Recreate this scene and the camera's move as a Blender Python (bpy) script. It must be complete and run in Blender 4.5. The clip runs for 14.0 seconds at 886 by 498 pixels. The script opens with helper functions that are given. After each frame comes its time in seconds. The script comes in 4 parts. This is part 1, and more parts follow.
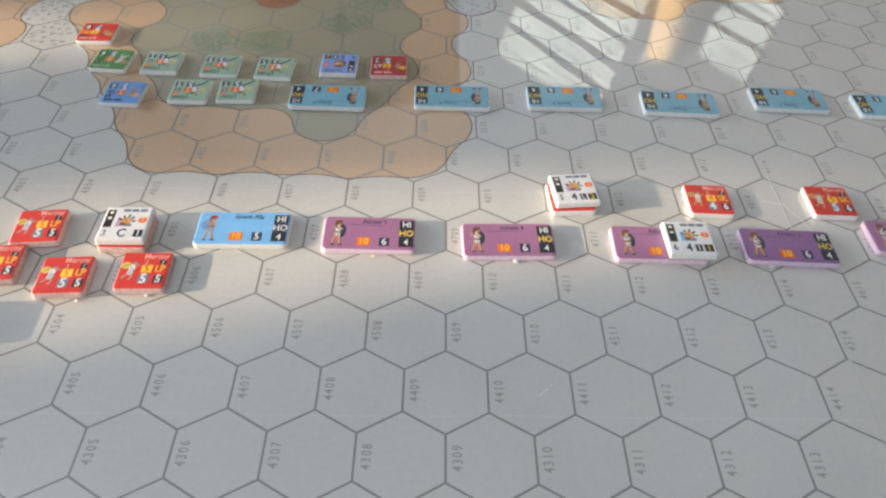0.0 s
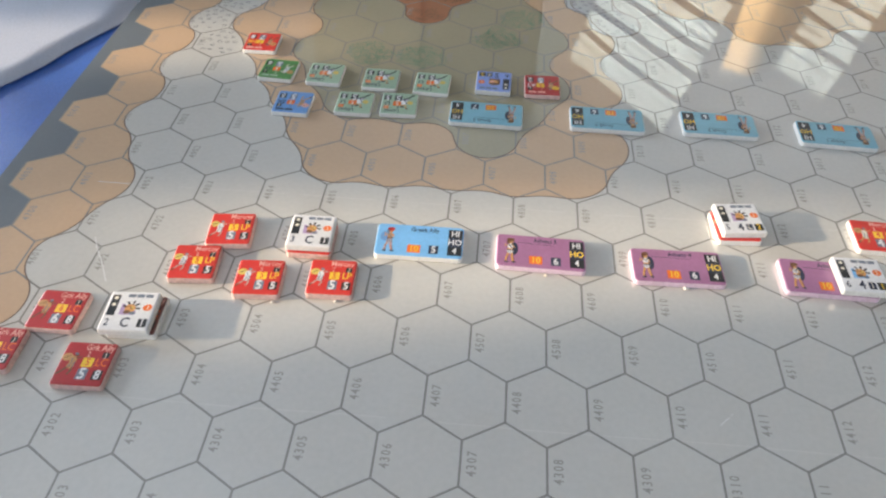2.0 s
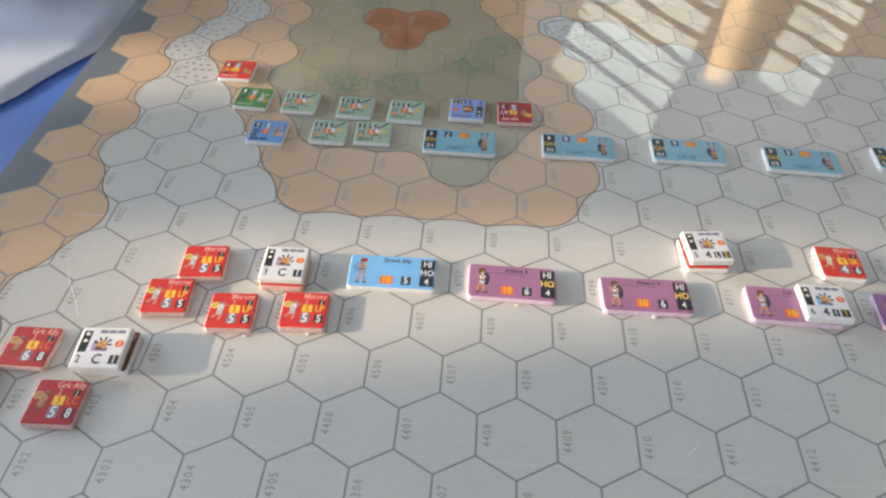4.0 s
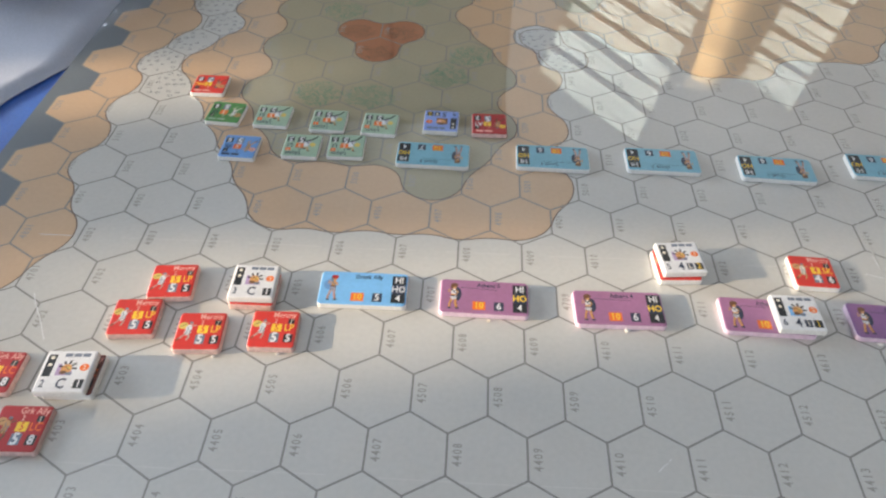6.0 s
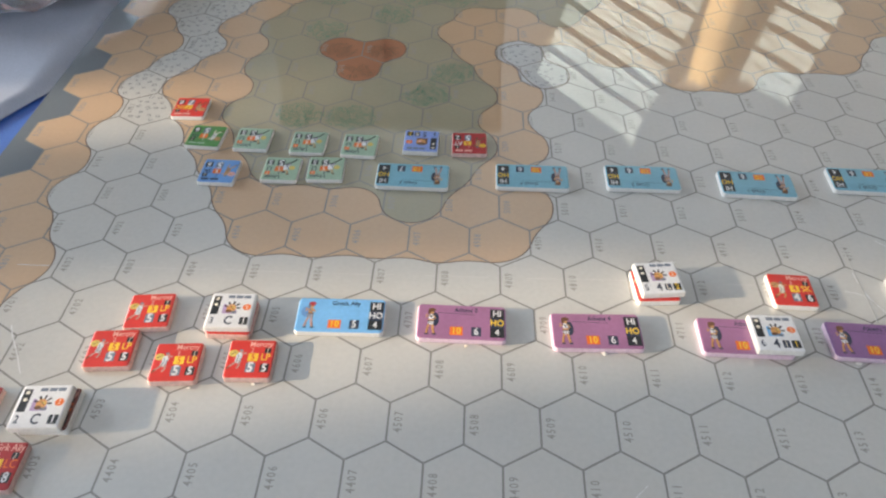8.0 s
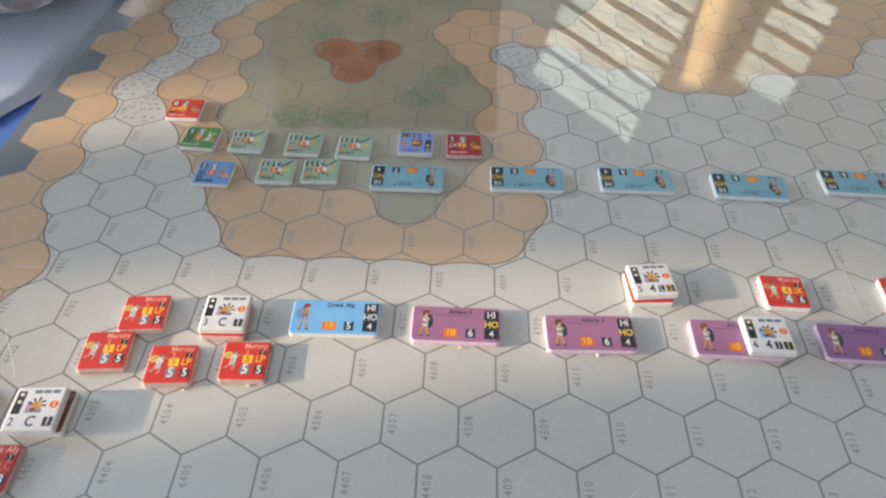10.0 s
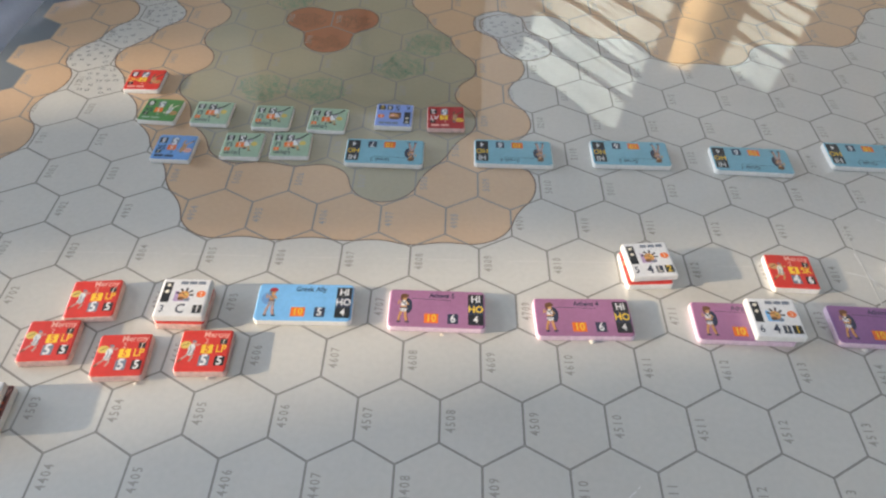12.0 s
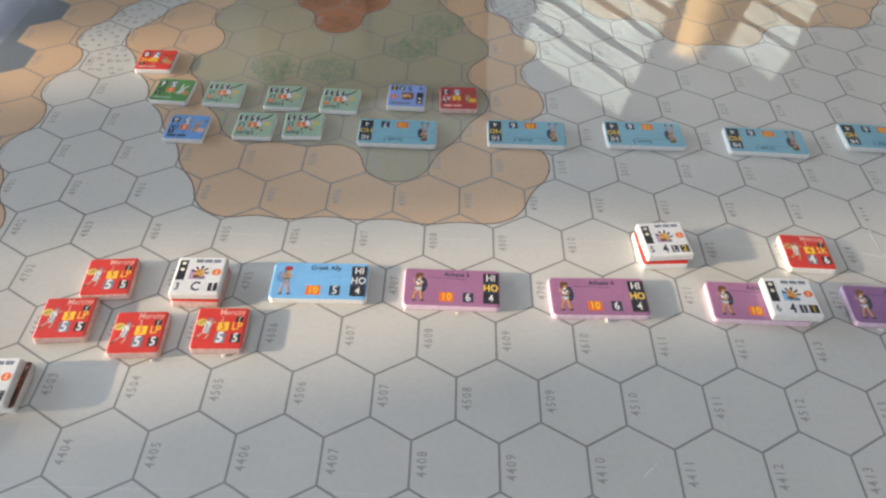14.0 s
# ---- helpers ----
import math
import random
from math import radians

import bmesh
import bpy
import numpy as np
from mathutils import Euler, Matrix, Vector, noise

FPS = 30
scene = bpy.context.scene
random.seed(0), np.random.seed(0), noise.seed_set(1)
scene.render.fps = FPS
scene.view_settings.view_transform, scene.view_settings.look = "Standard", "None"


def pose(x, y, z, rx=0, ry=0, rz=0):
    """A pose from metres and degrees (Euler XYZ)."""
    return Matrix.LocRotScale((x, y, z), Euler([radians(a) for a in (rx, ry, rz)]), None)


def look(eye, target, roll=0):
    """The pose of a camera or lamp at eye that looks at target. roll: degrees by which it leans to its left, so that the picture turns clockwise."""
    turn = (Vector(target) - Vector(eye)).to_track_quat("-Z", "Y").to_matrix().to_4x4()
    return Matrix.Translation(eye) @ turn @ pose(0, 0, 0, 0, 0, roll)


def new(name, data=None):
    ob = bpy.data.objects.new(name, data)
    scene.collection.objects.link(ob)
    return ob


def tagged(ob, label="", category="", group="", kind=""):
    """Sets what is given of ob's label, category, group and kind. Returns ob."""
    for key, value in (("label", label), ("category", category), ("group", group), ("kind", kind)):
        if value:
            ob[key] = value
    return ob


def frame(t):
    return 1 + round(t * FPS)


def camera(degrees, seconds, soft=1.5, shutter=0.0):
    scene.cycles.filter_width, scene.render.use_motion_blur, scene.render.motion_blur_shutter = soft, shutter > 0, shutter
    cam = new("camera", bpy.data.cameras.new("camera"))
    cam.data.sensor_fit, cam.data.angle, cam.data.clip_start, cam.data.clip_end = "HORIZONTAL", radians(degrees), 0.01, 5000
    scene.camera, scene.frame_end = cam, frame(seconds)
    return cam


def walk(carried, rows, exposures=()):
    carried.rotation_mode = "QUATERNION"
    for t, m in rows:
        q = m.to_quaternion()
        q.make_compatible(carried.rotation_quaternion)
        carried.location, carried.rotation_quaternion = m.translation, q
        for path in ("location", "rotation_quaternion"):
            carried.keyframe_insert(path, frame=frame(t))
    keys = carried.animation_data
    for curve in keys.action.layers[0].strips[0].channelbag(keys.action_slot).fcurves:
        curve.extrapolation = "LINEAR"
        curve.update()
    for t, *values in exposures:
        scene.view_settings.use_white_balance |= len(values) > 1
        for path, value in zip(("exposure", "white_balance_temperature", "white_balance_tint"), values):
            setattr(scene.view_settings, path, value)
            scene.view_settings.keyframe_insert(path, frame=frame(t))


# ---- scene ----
# ---------------------------------------------------------------- camera
cam = camera(62.7, 14.0, 2.3, 0.4)
ROWS = [
    (0.0, -0.0042, -0.0909, 0.1394, 44.12, -1.64, 0.25),
    (0.5, -0.0079, -0.0927, 0.1424, 44.39, -1.57, 0.86),
    (1.0, -0.0196, -0.0918, 0.1513, 43.11, -0.55, 2.37),
    (1.5, -0.0353, -0.0932, 0.1466, 44.49, -1.29, 4.81),
    (2.0, -0.0373, -0.0937, 0.1473, 43.96, -1.00, 5.29),
    (2.5, -0.0386, -0.0947, 0.1475, 43.86, -0.89, 5.49),
    (3.0, -0.0369, -0.0942, 0.1489, 44.63, -1.67, 4.87),
    (3.5, -0.0347, -0.0921, 0.1523, 44.64, -1.48, 4.52),
    (6.0, -0.0277, -0.0866, 0.1544, 45.02, -1.16, 3.18),
    (6.5, -0.0244, -0.0847, 0.1559, 44.98, -0.74, 3.21),
    (7.0, -0.0251, -0.0841, 0.1549, 45.04, -1.03, 2.92),
    (7.5, -0.0238, -0.0826, 0.1573, 44.99, -0.86, 2.59),
    (8.0, -0.0210, -0.0814, 0.1589, 45.17, -0.39, 2.58),
    (10.5, -0.0205, -0.0814, 0.1605, 45.10, -0.64, 2.23),
    (11.0, -0.0172, -0.0787, 0.1640, 44.86, -0.04, 2.02),
    (11.5, -0.0172, -0.0723, 0.1477, 44.54, -0.91, 1.33),
    (12.0, -0.0194, -0.0708, 0.1456, 44.24, -1.23, 1.32),
    (12.5, -0.0208, -0.0719, 0.1433, 43.88, -0.96, 1.51),
    (13.0, -0.0199, -0.0706, 0.1443, 43.57, -0.91, 1.27),
    (13.5, -0.0203, -0.0710, 0.1438, 43.63, -1.02, 1.26),
    (14.0, -0.0224, -0.0725, 0.1436, 43.33, -1.14, 1.58),
]
walk(cam, [(t, pose(x, y, z, rx, ry, rz)) for t, x, y, z, rx, ry, rz in ROWS], [(0.0, 0.33), (6.0, 0.29), (14.0, 0.23)])

# ---------------------------------------------------------------- world, sun, added daylight lamps
SUN = Vector((1.0, 0.17, -0.2249)).normalized()
world = bpy.data.worlds.new("sky")
scene.world = world
world.use_nodes = True
wn = world.node_tree.nodes
sky = wn.new("ShaderNodeTexSky")
sky.sky_type, sky.sun_disc = "NISHITA", False
sky.sun_elevation, sky.sun_rotation = radians(12.5), math.atan2(-SUN.x, -SUN.y)
world.node_tree.links.new(sky.outputs[0], wn["Background"].inputs[0])
wn["Background"].inputs[1].default_value = 0.15


def sun_lamp(strength, degrees, colour):
    d = bpy.data.lights.new("sun", "SUN")
    d.energy, d.angle, d.color = strength, radians(degrees), colour
    ob = new("sun", d)
    ob.matrix_world = look((0, 0, 0), SUN)
    return tagged(ob, "low warm morning sun", "sun", kind="structure")


def daylight_fill(name, eye, target, sx, sy, watts, colour):
    d = bpy.data.lights.new(name, "AREA")
    d.shape, d.size, d.size_y, d.energy, d.color = "RECTANGLE", sx, sy, watts, colour
    ob = new(name, d)
    ob.matrix_world = look(eye, target)
    return tagged(ob, "added area lamp giving cool daylight from outside the view", "daylight", kind="structure")


sun_lamp(7.2, 0.7, (1.0, 0.80, 0.56))
# unseen area lamps added as cool fill, from behind the viewer and from the left
daylight_fill("daylight_fill", (0.1, -2.15, 0.95), (0.0, 0.0, 0.2), 2.2, 1.3, 14, (0.77, 0.87, 1.0))
daylight_fill("daylight_fill", (-1.97, 0.75, 0.62), (0.0, 0.4, 0.3), 1.4, 0.7, 33, (0.78, 0.88, 1.0))


# ---------------------------------------------------------------- materials
def mat(name, colour, rough=0.5, coat=0.0, grain=0.06, scale=400.0, bump=0.0, bump_scale=900.0, spread=0.0, metal=0.0, trans=0.0,
        stain=0.0, stain_scale=25.0, wave=0.0, wave_scale=30.0, glow=0.0, coat_ior=1.5, coat_rough=0.03, alpha=1.0):
    """A printed, painted or raw surface: colour with fine grain, broad stains and a little relief."""
    m = bpy.data.materials.new(name)
    m.use_nodes = True
    n, l = m.node_tree.nodes, m.node_tree.links
    b = n["Principled BSDF"]
    b.inputs["Roughness"].default_value = rough
    b.inputs["Metallic"].default_value = metal
    b.inputs["Transmission Weight"].default_value = trans
    b.inputs["Coat Weight"].default_value = coat
    b.inputs["Coat Roughness"].default_value = coat_rough
    b.inputs["Coat IOR"].default_value = coat_ior
    b.inputs["Alpha"].default_value = alpha
    co = n.new("ShaderNodeTexCoord")
    geo = n.new("ShaderNodeNewGeometry")

    def vary(source, sc, amount, detail):
        t = n.new("ShaderNodeTexNoise")
        t.inputs["Scale"].default_value, t.inputs["Detail"].default_value = sc, detail
        l.new(geo.outputs["Position"], t.inputs["Vector"])
        r = n.new("ShaderNodeMapRange")
        r.inputs["From Min"].default_value, r.inputs["From Max"].default_value = 0.3, 0.7
        r.inputs["To Min"].default_value, r.inputs["To Max"].default_value = 1 - amount, 1 + amount
        l.new(t.outputs["Fac"], r.inputs["Value"])
        x = n.new("ShaderNodeMix")
        x.data_type, x.blend_type = "RGBA", "MULTIPLY"
        x.inputs["Factor"].default_value = 1.0
        if isinstance(source, tuple):
            x.inputs["A"].default_value = source
        else:
            l.new(source, x.inputs["A"])
        l.new(r.outputs["Result"], x.inputs["B"])
        return x.outputs["Result"]

    out = vary((*colour, 1.0), scale, grain, 4.0)
    out = vary(out, stain_scale, max(stain, 0.02), 3.0)
    if spread:
        info = n.new("ShaderNodeObjectInfo")
        r = n.new("ShaderNodeMapRange")
        r.inputs["To Min"].default_value, r.inputs["To Max"].default_value = 1 - spread, 1 + spread
        l.new(info.outputs["Random"], r.inputs["Value"])
        x = n.new("ShaderNodeMix")
        x.data_type, x.blend_type = "RGBA", "MULTIPLY"
        x.inputs["Factor"].default_value = 1.0
        l.new(out, x.inputs["A"])
        l.new(r.outputs["Result"], x.inputs["B"])
        out = x.outputs["Result"]
    l.new(out, b.inputs["Base Color"])
    last = None
    for amount, sc, det in ((bump, bump_scale, 4.0), (wave, wave_scale, 2.0)):
        if amount:
            t = n.new("ShaderNodeTexNoise")
            t.inputs["Scale"].default_value, t.inputs["Detail"].default_value = sc, det
            l.new(geo.outputs["Position"], t.inputs["Vector"])
            k = n.new("ShaderNodeBump")
            k.inputs["Strength"].default_value, k.inputs["Distance"].default_value = 1.0, amount
            l.new(t.outputs["Fac"], k.inputs["Height"])
            if last:
                l.new(last, k.inputs["Normal"])
            last = k.outputs["Normal"]
    if last:
        l.new(last, b.inputs["Normal"])
        l.new(last, b.inputs["Coat Normal"])
    if glow:
        l.new(out, b.inputs["Emission Color"])
        b.inputs["Emission Strength"].default_value = glow
    return m


def ink(name, colour, **kw):
    """Print on the map sheet, under the one glossy film that covers it all."""
    return mat(name, colour, 0.6, coat=1.0, coat_ior=2.4, coat_rough=0.018, grain=0.03, scale=700, stain=0.05, stain_scale=22,
               wave=0.00006, wave_scale=26, **kw)


PAPER = ink("map_paper", (0.555, 0.545, 0.515))
TAN = ink("tan_print", (0.585, 0.395, 0.245))
OLIVE = ink("olive_print", (0.36, 0.325, 0.222))
RUST = ink("rust_print", (0.40, 0.155, 0.075))
ROUGHGREY = ink("rocky_print", (0.50, 0.50, 0.49))
SLATE = ink("slate_print", (0.13, 0.155, 0.18))
LINE = ink("line_print", (0.25, 0.235, 0.22))
CONTOUR = ink("contour_print", (0.17, 0.11, 0.08))
DIGIT = ink("digit_print", (0.335, 0.315, 0.29))
WOODS = ink("woods_print", (0.11, 0.28, 0.18))
HILLINK = ink("hill_stipple_print", (0.21, 0.115, 0.06))
STONE = ink("stone_print", (0.17, 0.17, 0.19))
# paper colour lightened for the glint that the folds catch
FOLD = ink("fold_glint", (0.615, 0.60, 0.57))
SCUFF = ink("scuffed_film", (0.75, 0.75, 0.75))


def card(name, colour, **kw):
    return mat(name, colour, 0.40, coat=0.4, coat_rough=0.28, grain=0.05, scale=900, stain=0.05, stain_scale=160, spread=0.05, **kw)


CORE = mat("white_card_core", (0.74, 0.72, 0.69), 0.7, grain=0.10, scale=1400, bump=0.00005, bump_scale=2500, spread=0.04)
WORN = mat("pinkish_card_core", (0.62, 0.42, 0.38), 0.75, grain=0.2, scale=900, bump=0.00006, bump_scale=2000, spread=0.08)
MAUVECORE = mat("mauve_card_core", (0.66, 0.50, 0.60), 0.7, grain=0.14, scale=1200, bump=0.00005, bump_scale=2500, spread=0.06)
RED = card("red_card", (0.62, 0.035, 0.025))
DARKRED = card("dark_red_card", (0.42, 0.02, 0.025))
MAROON = card("maroon_card", (0.14, 0.04, 0.035))
WHITE = card("white_card", (0.74, 0.74, 0.76))
SKYBLUE = card("sky_blue_card", (0.19, 0.47, 0.82))
TEAL = card("pale_teal_card", (0.20, 0.43, 0.53))
PURPLE = card("mauve_card", (0.345, 0.15, 0.285))
VIOLET = card("violet_card", (0.24, 0.115, 0.265))
MINT = card("mint_card", (0.33, 0.46, 0.34))
GREEN = card("green_card", (0.08, 0.25, 0.07))
BLUE = card("blue_card", (0.14, 0.31, 0.62))
PERI = card("periwinkle_card", (0.24, 0.34, 0.70))
BLACK = card("black_print", (0.012, 0.014, 0.018))
NAVY = card("navy_print", (0.025, 0.035, 0.07))
GREYBOX = card("grey_print", (0.16, 0.19, 0.25))
YELLOW = card("yellow_print", (0.85, 0.55, 0.04))
ORANGE = card("orange_print", (0.80, 0.16, 0.02))
CREAM = card("cream_print", (0.80, 0.74, 0.62))
PINK = card("pink_print", (0.80, 0.42, 0.36))
SKIN = card("ochre_print", (0.55, 0.30, 0.12))
BROWN = card("brown_print", (0.16, 0.07, 0.03))
GOLD = card("gold_print", (0.66, 0.50, 0.12))
ASH = card("ash_print", (0.40, 0.38, 0.44))
ROSY = card("rosy_print", (0.50, 0.31, 0.27))
RUDDY = card("ruddy_print", (0.62, 0.30, 0.10))
LILAC = card("lilac_print", (0.42, 0.30, 0.50))
OLDWOOD = mat("timber", (0.92, 0.72, 0.45), 0.3, coat=0.4, grain=0.25, scale=14, bump=0.002, bump_scale=30, stain=0.2, stain_scale=4)
TABLEWOOD = mat("table_wood", (0.22, 0.13, 0.07), 0.45, grain=0.2, scale=40, bump=0.0003, bump_scale=90, stain=0.15, stain_scale=6)
CEILING = mat("ceiling_paint", (0.82, 0.83, 0.84), 0.8, grain=0.04, scale=60, bump=0.001, bump_scale=40, stain=0.05, stain_scale=2)
PLASTER = mat("plaster", (0.65, 0.65, 0.63), 0.85, grain=0.05, scale=60, bump=0.001, bump_scale=40, stain=0.07, stain_scale=2)
BOARDS = mat("floor_boards", (0.24, 0.14, 0.08), 0.5, grain=0.2, scale=20, bump=0.0006, bump_scale=50, stain=0.2, stain_scale=3)
DARKDOOR = mat("dark_door_paint", (0.14, 0.105, 0.07), 0.5, grain=0.2, scale=30, bump=0.0005, bump_scale=60, stain=0.2, stain_scale=4)
BLUECLOTH = mat("blue_cloth", (0.04, 0.135, 0.50), 0.42, coat=1.0, coat_ior=1.7, coat_rough=0.12, grain=0.12, scale=1500, bump=0.00012, bump_scale=2600, stain=0.15, stain_scale=30)
WHITECLOTH = mat("white_cloth", (0.42, 0.45, 0.54), 0.7, grain=0.08, scale=1200, bump=0.00012, bump_scale=2600, stain=0.12, stain_scale=14)
FABRIC = mat("blind_fabric", (0.80, 0.79, 0.74), 0.8, grain=0.05, scale=60, stain=0.10, stain_scale=9)
SLAT = mat("blind_slat", (0.50, 0.46, 0.41), 0.6, grain=0.2, scale=30, stain=0.2, stain_scale=5)
CLEAR = mat("clear_plastic", (0.92, 0.92, 0.95), 0.18, trans=0.85, bump=0.0005, bump_scale=120)
fn = FABRIC.node_tree
_tr = fn.nodes.new("ShaderNodeBsdfTranslucent")
_tr.inputs["Color"].default_value = (0.80, 0.78, 0.72, 1)
fn.links.new(fn.nodes["Principled BSDF"].inputs["Base Color"].links[0].from_socket, _tr.inputs["Color"])
_mx = fn.nodes.new("ShaderNodeMixShader")
_mx.inputs[0].default_value = 0.7
fn.links.new(fn.nodes["Principled BSDF"].outputs[0], _mx.inputs[1])
fn.links.new(_tr.outputs[0], _mx.inputs[2])
fn.links.new(_mx.outputs[0], fn.nodes["Material Output"].inputs["Surface"])


def sky_glow(name, colour, strength):
    m = bpy.data.materials.new(name)
    m.use_nodes = True
    n, l = m.node_tree.nodes, m.node_tree.links
    n.remove(n["Principled BSDF"])
    e = n.new("ShaderNodeEmission")
    e.inputs[0].default_value, e.inputs[1].default_value = (*colour, 1), strength
    l.new(e.outputs[0], n["Material Output"].inputs["Surface"])
    return m


DAY = sky_glow("bright_sky", (0.90, 0.97, 1.0), 4.9)


# ---------------------------------------------------------------- mesh helpers
from mathutils.geometry import tessellate_polygon


def finish(name, bm, material, parent=None, label="", smooth=False):
    me = bpy.data.meshes.new(name)
    bm.normal_update()
    bm.to_mesh(me)
    bm.free()
    return hold(name, me, material, parent, label, smooth)


def hold(name, me, material, parent=None, label="", smooth=False):
    if material and not me.materials:
        me.materials.append(material)
    if smooth:
        for p in me.polygons:
            p.use_smooth = True
    ob = new(name, me)
    if parent:
        ob.parent = parent
    if label:
        ob["label"] = label
    return ob


part = finish


def raw(verts, faces):
    bm = bmesh.new()
    vs = [bm.verts.new(v) for v in verts]
    for f in faces:
        bm.faces.new([vs[i] for i in f])
    return bm


def box(x0, y0, z0, x1, y1, z1, bevel=0.0):
    bm = bmesh.new()
    bmesh.ops.create_cube(bm, size=1.0)
    for v in bm.verts:
        v.co = Vector(((x0 + x1) / 2 + v.co.x * (x1 - x0), (y0 + y1) / 2 + v.co.y * (y1 - y0), (z0 + z1) / 2 + v.co.z * (z1 - z0)))
    if bevel:
        bmesh.ops.bevel(bm, geom=bm.edges[:], offset=bevel, segments=2, affect="EDGES")
    return bm


def plate(m, outer, holes, thick):
    """A flat slab with openings: outlines in the plane of the pose m, thickness along its z."""
    loops = [outer, *holes]
    flat = [p for lp in loops for p in lp]
    tris = tessellate_polygon([[Vector((x, y, 0)) for x, y in lp] for lp in loops])
    k = len(flat)
    verts = [m @ Vector((x, y, 0)) for x, y in flat] + [m @ Vector((x, y, -thick)) for x, y in flat]
    faces = [t for t in tris] + [(a + k, c + k, b + k) for a, b, c in tris]
    s = 0
    for lp in loops:
        for i in range(len(lp)):
            a, b = s + i, s + (i + 1) % len(lp)
            faces.append((a, b, b + k, a + k))
        s += len(lp)
    bm = raw(verts, faces)
    bmesh.ops.recalc_face_normals(bm, faces=bm.faces[:])
    return bm


def round_rect(w, h, r, seg=5):
    pts = []
    for cx, cy, a0 in ((w / 2 - r, h / 2 - r, 0), (-w / 2 + r, h / 2 - r, 90), (-w / 2 + r, -h / 2 + r, 180), (w / 2 - r, -h / 2 + r, 270)):
        for i in range(seg + 1):
            a = radians(a0 + 90 * i / seg)
            pts.append((cx + r * math.cos(a), cy + r * math.sin(a)))
    return pts


def lathe_rect(w, h, r, levels, cap=True):
    """Rounded-rectangle rings (inset, z) joined upwards and capped on top."""
    bm = bmesh.new()
    rings = []
    for inset, z in levels:
        rings.append([bm.verts.new((x, y, z)) for x, y in round_rect(w - 2 * inset, h - 2 * inset, max(r - inset, 0.00015))])
    for a, b in zip(rings, rings[1:]):
        k = len(a)
        for i in range(k):
            bm.faces.new((a[i], a[(i + 1) % k], b[(i + 1) % k], b[i]))
    if cap:
        bm.faces.new(rings[-1])
    return bm


# ---------------------------------------------------------------- the room
def wall(name, m, outer, holes, thick, label):
    return tagged(finish(name, plate(m, outer, holes, thick), PLASTER), label, "wall", kind="structure")


FLOOR_Z, CEIL_Z = -0.75, 1.95
tagged(finish("floor", box(-2.4, -2.4, FLOOR_Z - 0.1, 3.4, 3.6, FLOOR_Z), BOARDS), "brown wooden floor under the table", "floor", kind="structure")
tagged(finish("ceiling", box(-2.4, -2.4, CEIL_Z, 3.4, 3.6, CEIL_Z + 0.12), CEILING), "plain white plastered ceiling", "ceiling", kind="structure")
# west wall (x = -2), unseen: two openings cut to shape the sunlit areas, a slit to light the post, and a wide window
def gap(y0, y1, z0, z1):
    return [(y0, z0), (y1, z0), (y1, z1), (y0, z1)]


def sunlit(pts):
    """The opening in the west wall through which the sun reaches this outline on the table."""
    return [(y - 0.17 * (x + 2), 0.2249 * (x + 2)) for x, y in pts]


# added openings, traced back from the sunlit outlines wanted on the table
MAIN_GAP = sunlit([(-0.149, -0.006), (0.03, 0.036), (0.115, 0.049), (0.115, 0.076), (0.05, 0.077), (-0.02, 0.074), (-0.149, 0.061)])
UPPER_GAP = sunlit([(-0.75, 0.0225), (-0.075, 0.137), (-0.095, 0.178), (-0.75, 0.070)])
wall("wall_west", Matrix.Translation((-2, 0, 0)) @ Matrix(((0, 0, 1, 0), (1, 0, 0, 0), (0, 1, 0, 0), (0, 0, 0, 1))),
     [(-2.4, FLOOR_Z), (3.6, FLOOR_Z), (3.6, CEIL_Z), (-2.4, CEIL_Z)], [MAIN_GAP, UPPER_GAP, gap(1.255, 1.315, 0.99, 1.545), gap(0.05, 1.45, 0.27, 0.97)], 0.02,
     "unseen white plastered wall, its openings cut to shape the sunlight")
# south wall (y = -2.2) behind the viewer, unseen, with a wide opening added for daylight
wall("wall_south", Matrix.Translation((0, -2.2, 0)) @ Matrix(((1, 0, 0, 0), (0, 0, 1, 0), (0, 1, 0, 0), (0, 0, 0, 1))),
     [(-2.4, FLOOR_Z), (3.4, FLOOR_Z), (3.4, CEIL_Z), (-2.4, CEIL_Z)], [[(-1.1, 0.2), (1.3, 0.2), (1.3, 1.65), (-1.1, 1.65)]], 0.12,
     "unseen white plastered wall with a wide opening added for daylight")
# north and east walls
wall("wall_north", Matrix.Translation((0, 3.3, 0)) @ Matrix(((1, 0, 0, 0), (0, 0, 1, 0), (0, 1, 0, 0), (0, 0, 0, 1))),
     [(-2.4, FLOOR_Z), (3.4, FLOOR_Z), (3.4, CEIL_Z), (-2.4, CEIL_Z)], [], 0.12, "plain white plastered wall")
wall("wall_east", Matrix.Translation((3.3, 0, 0)) @ Matrix(((0, 0, 1, 0), (1, 0, 0, 0), (0, 1, 0, 0), (0, 0, 0, 1))),
     [(-2.4, FLOOR_Z), (3.6, FLOOR_Z), (3.6, CEIL_Z), (-2.4, CEIL_Z)], [], 0.12, "plain white plastered wall")
# sloped roof wall: origin at the upper corner of the blind, x to its side, y up the slope, z into the room
RIGHT, DOWN = Vector((0.7313537, -0.6819984, 0)), Vector((0.3409992, 0.3656769, -0.8660254))
INTO = RIGHT.cross(-DOWN)
ROOF = Matrix.Translation((0.187, 2.011, 1.1)) @ Matrix((RIGHT, -DOWN, INTO)).transposed().to_4x4()
TILT_ = 0.14


def slant(a, b):
    return (a, -(b - TILT_ * a))


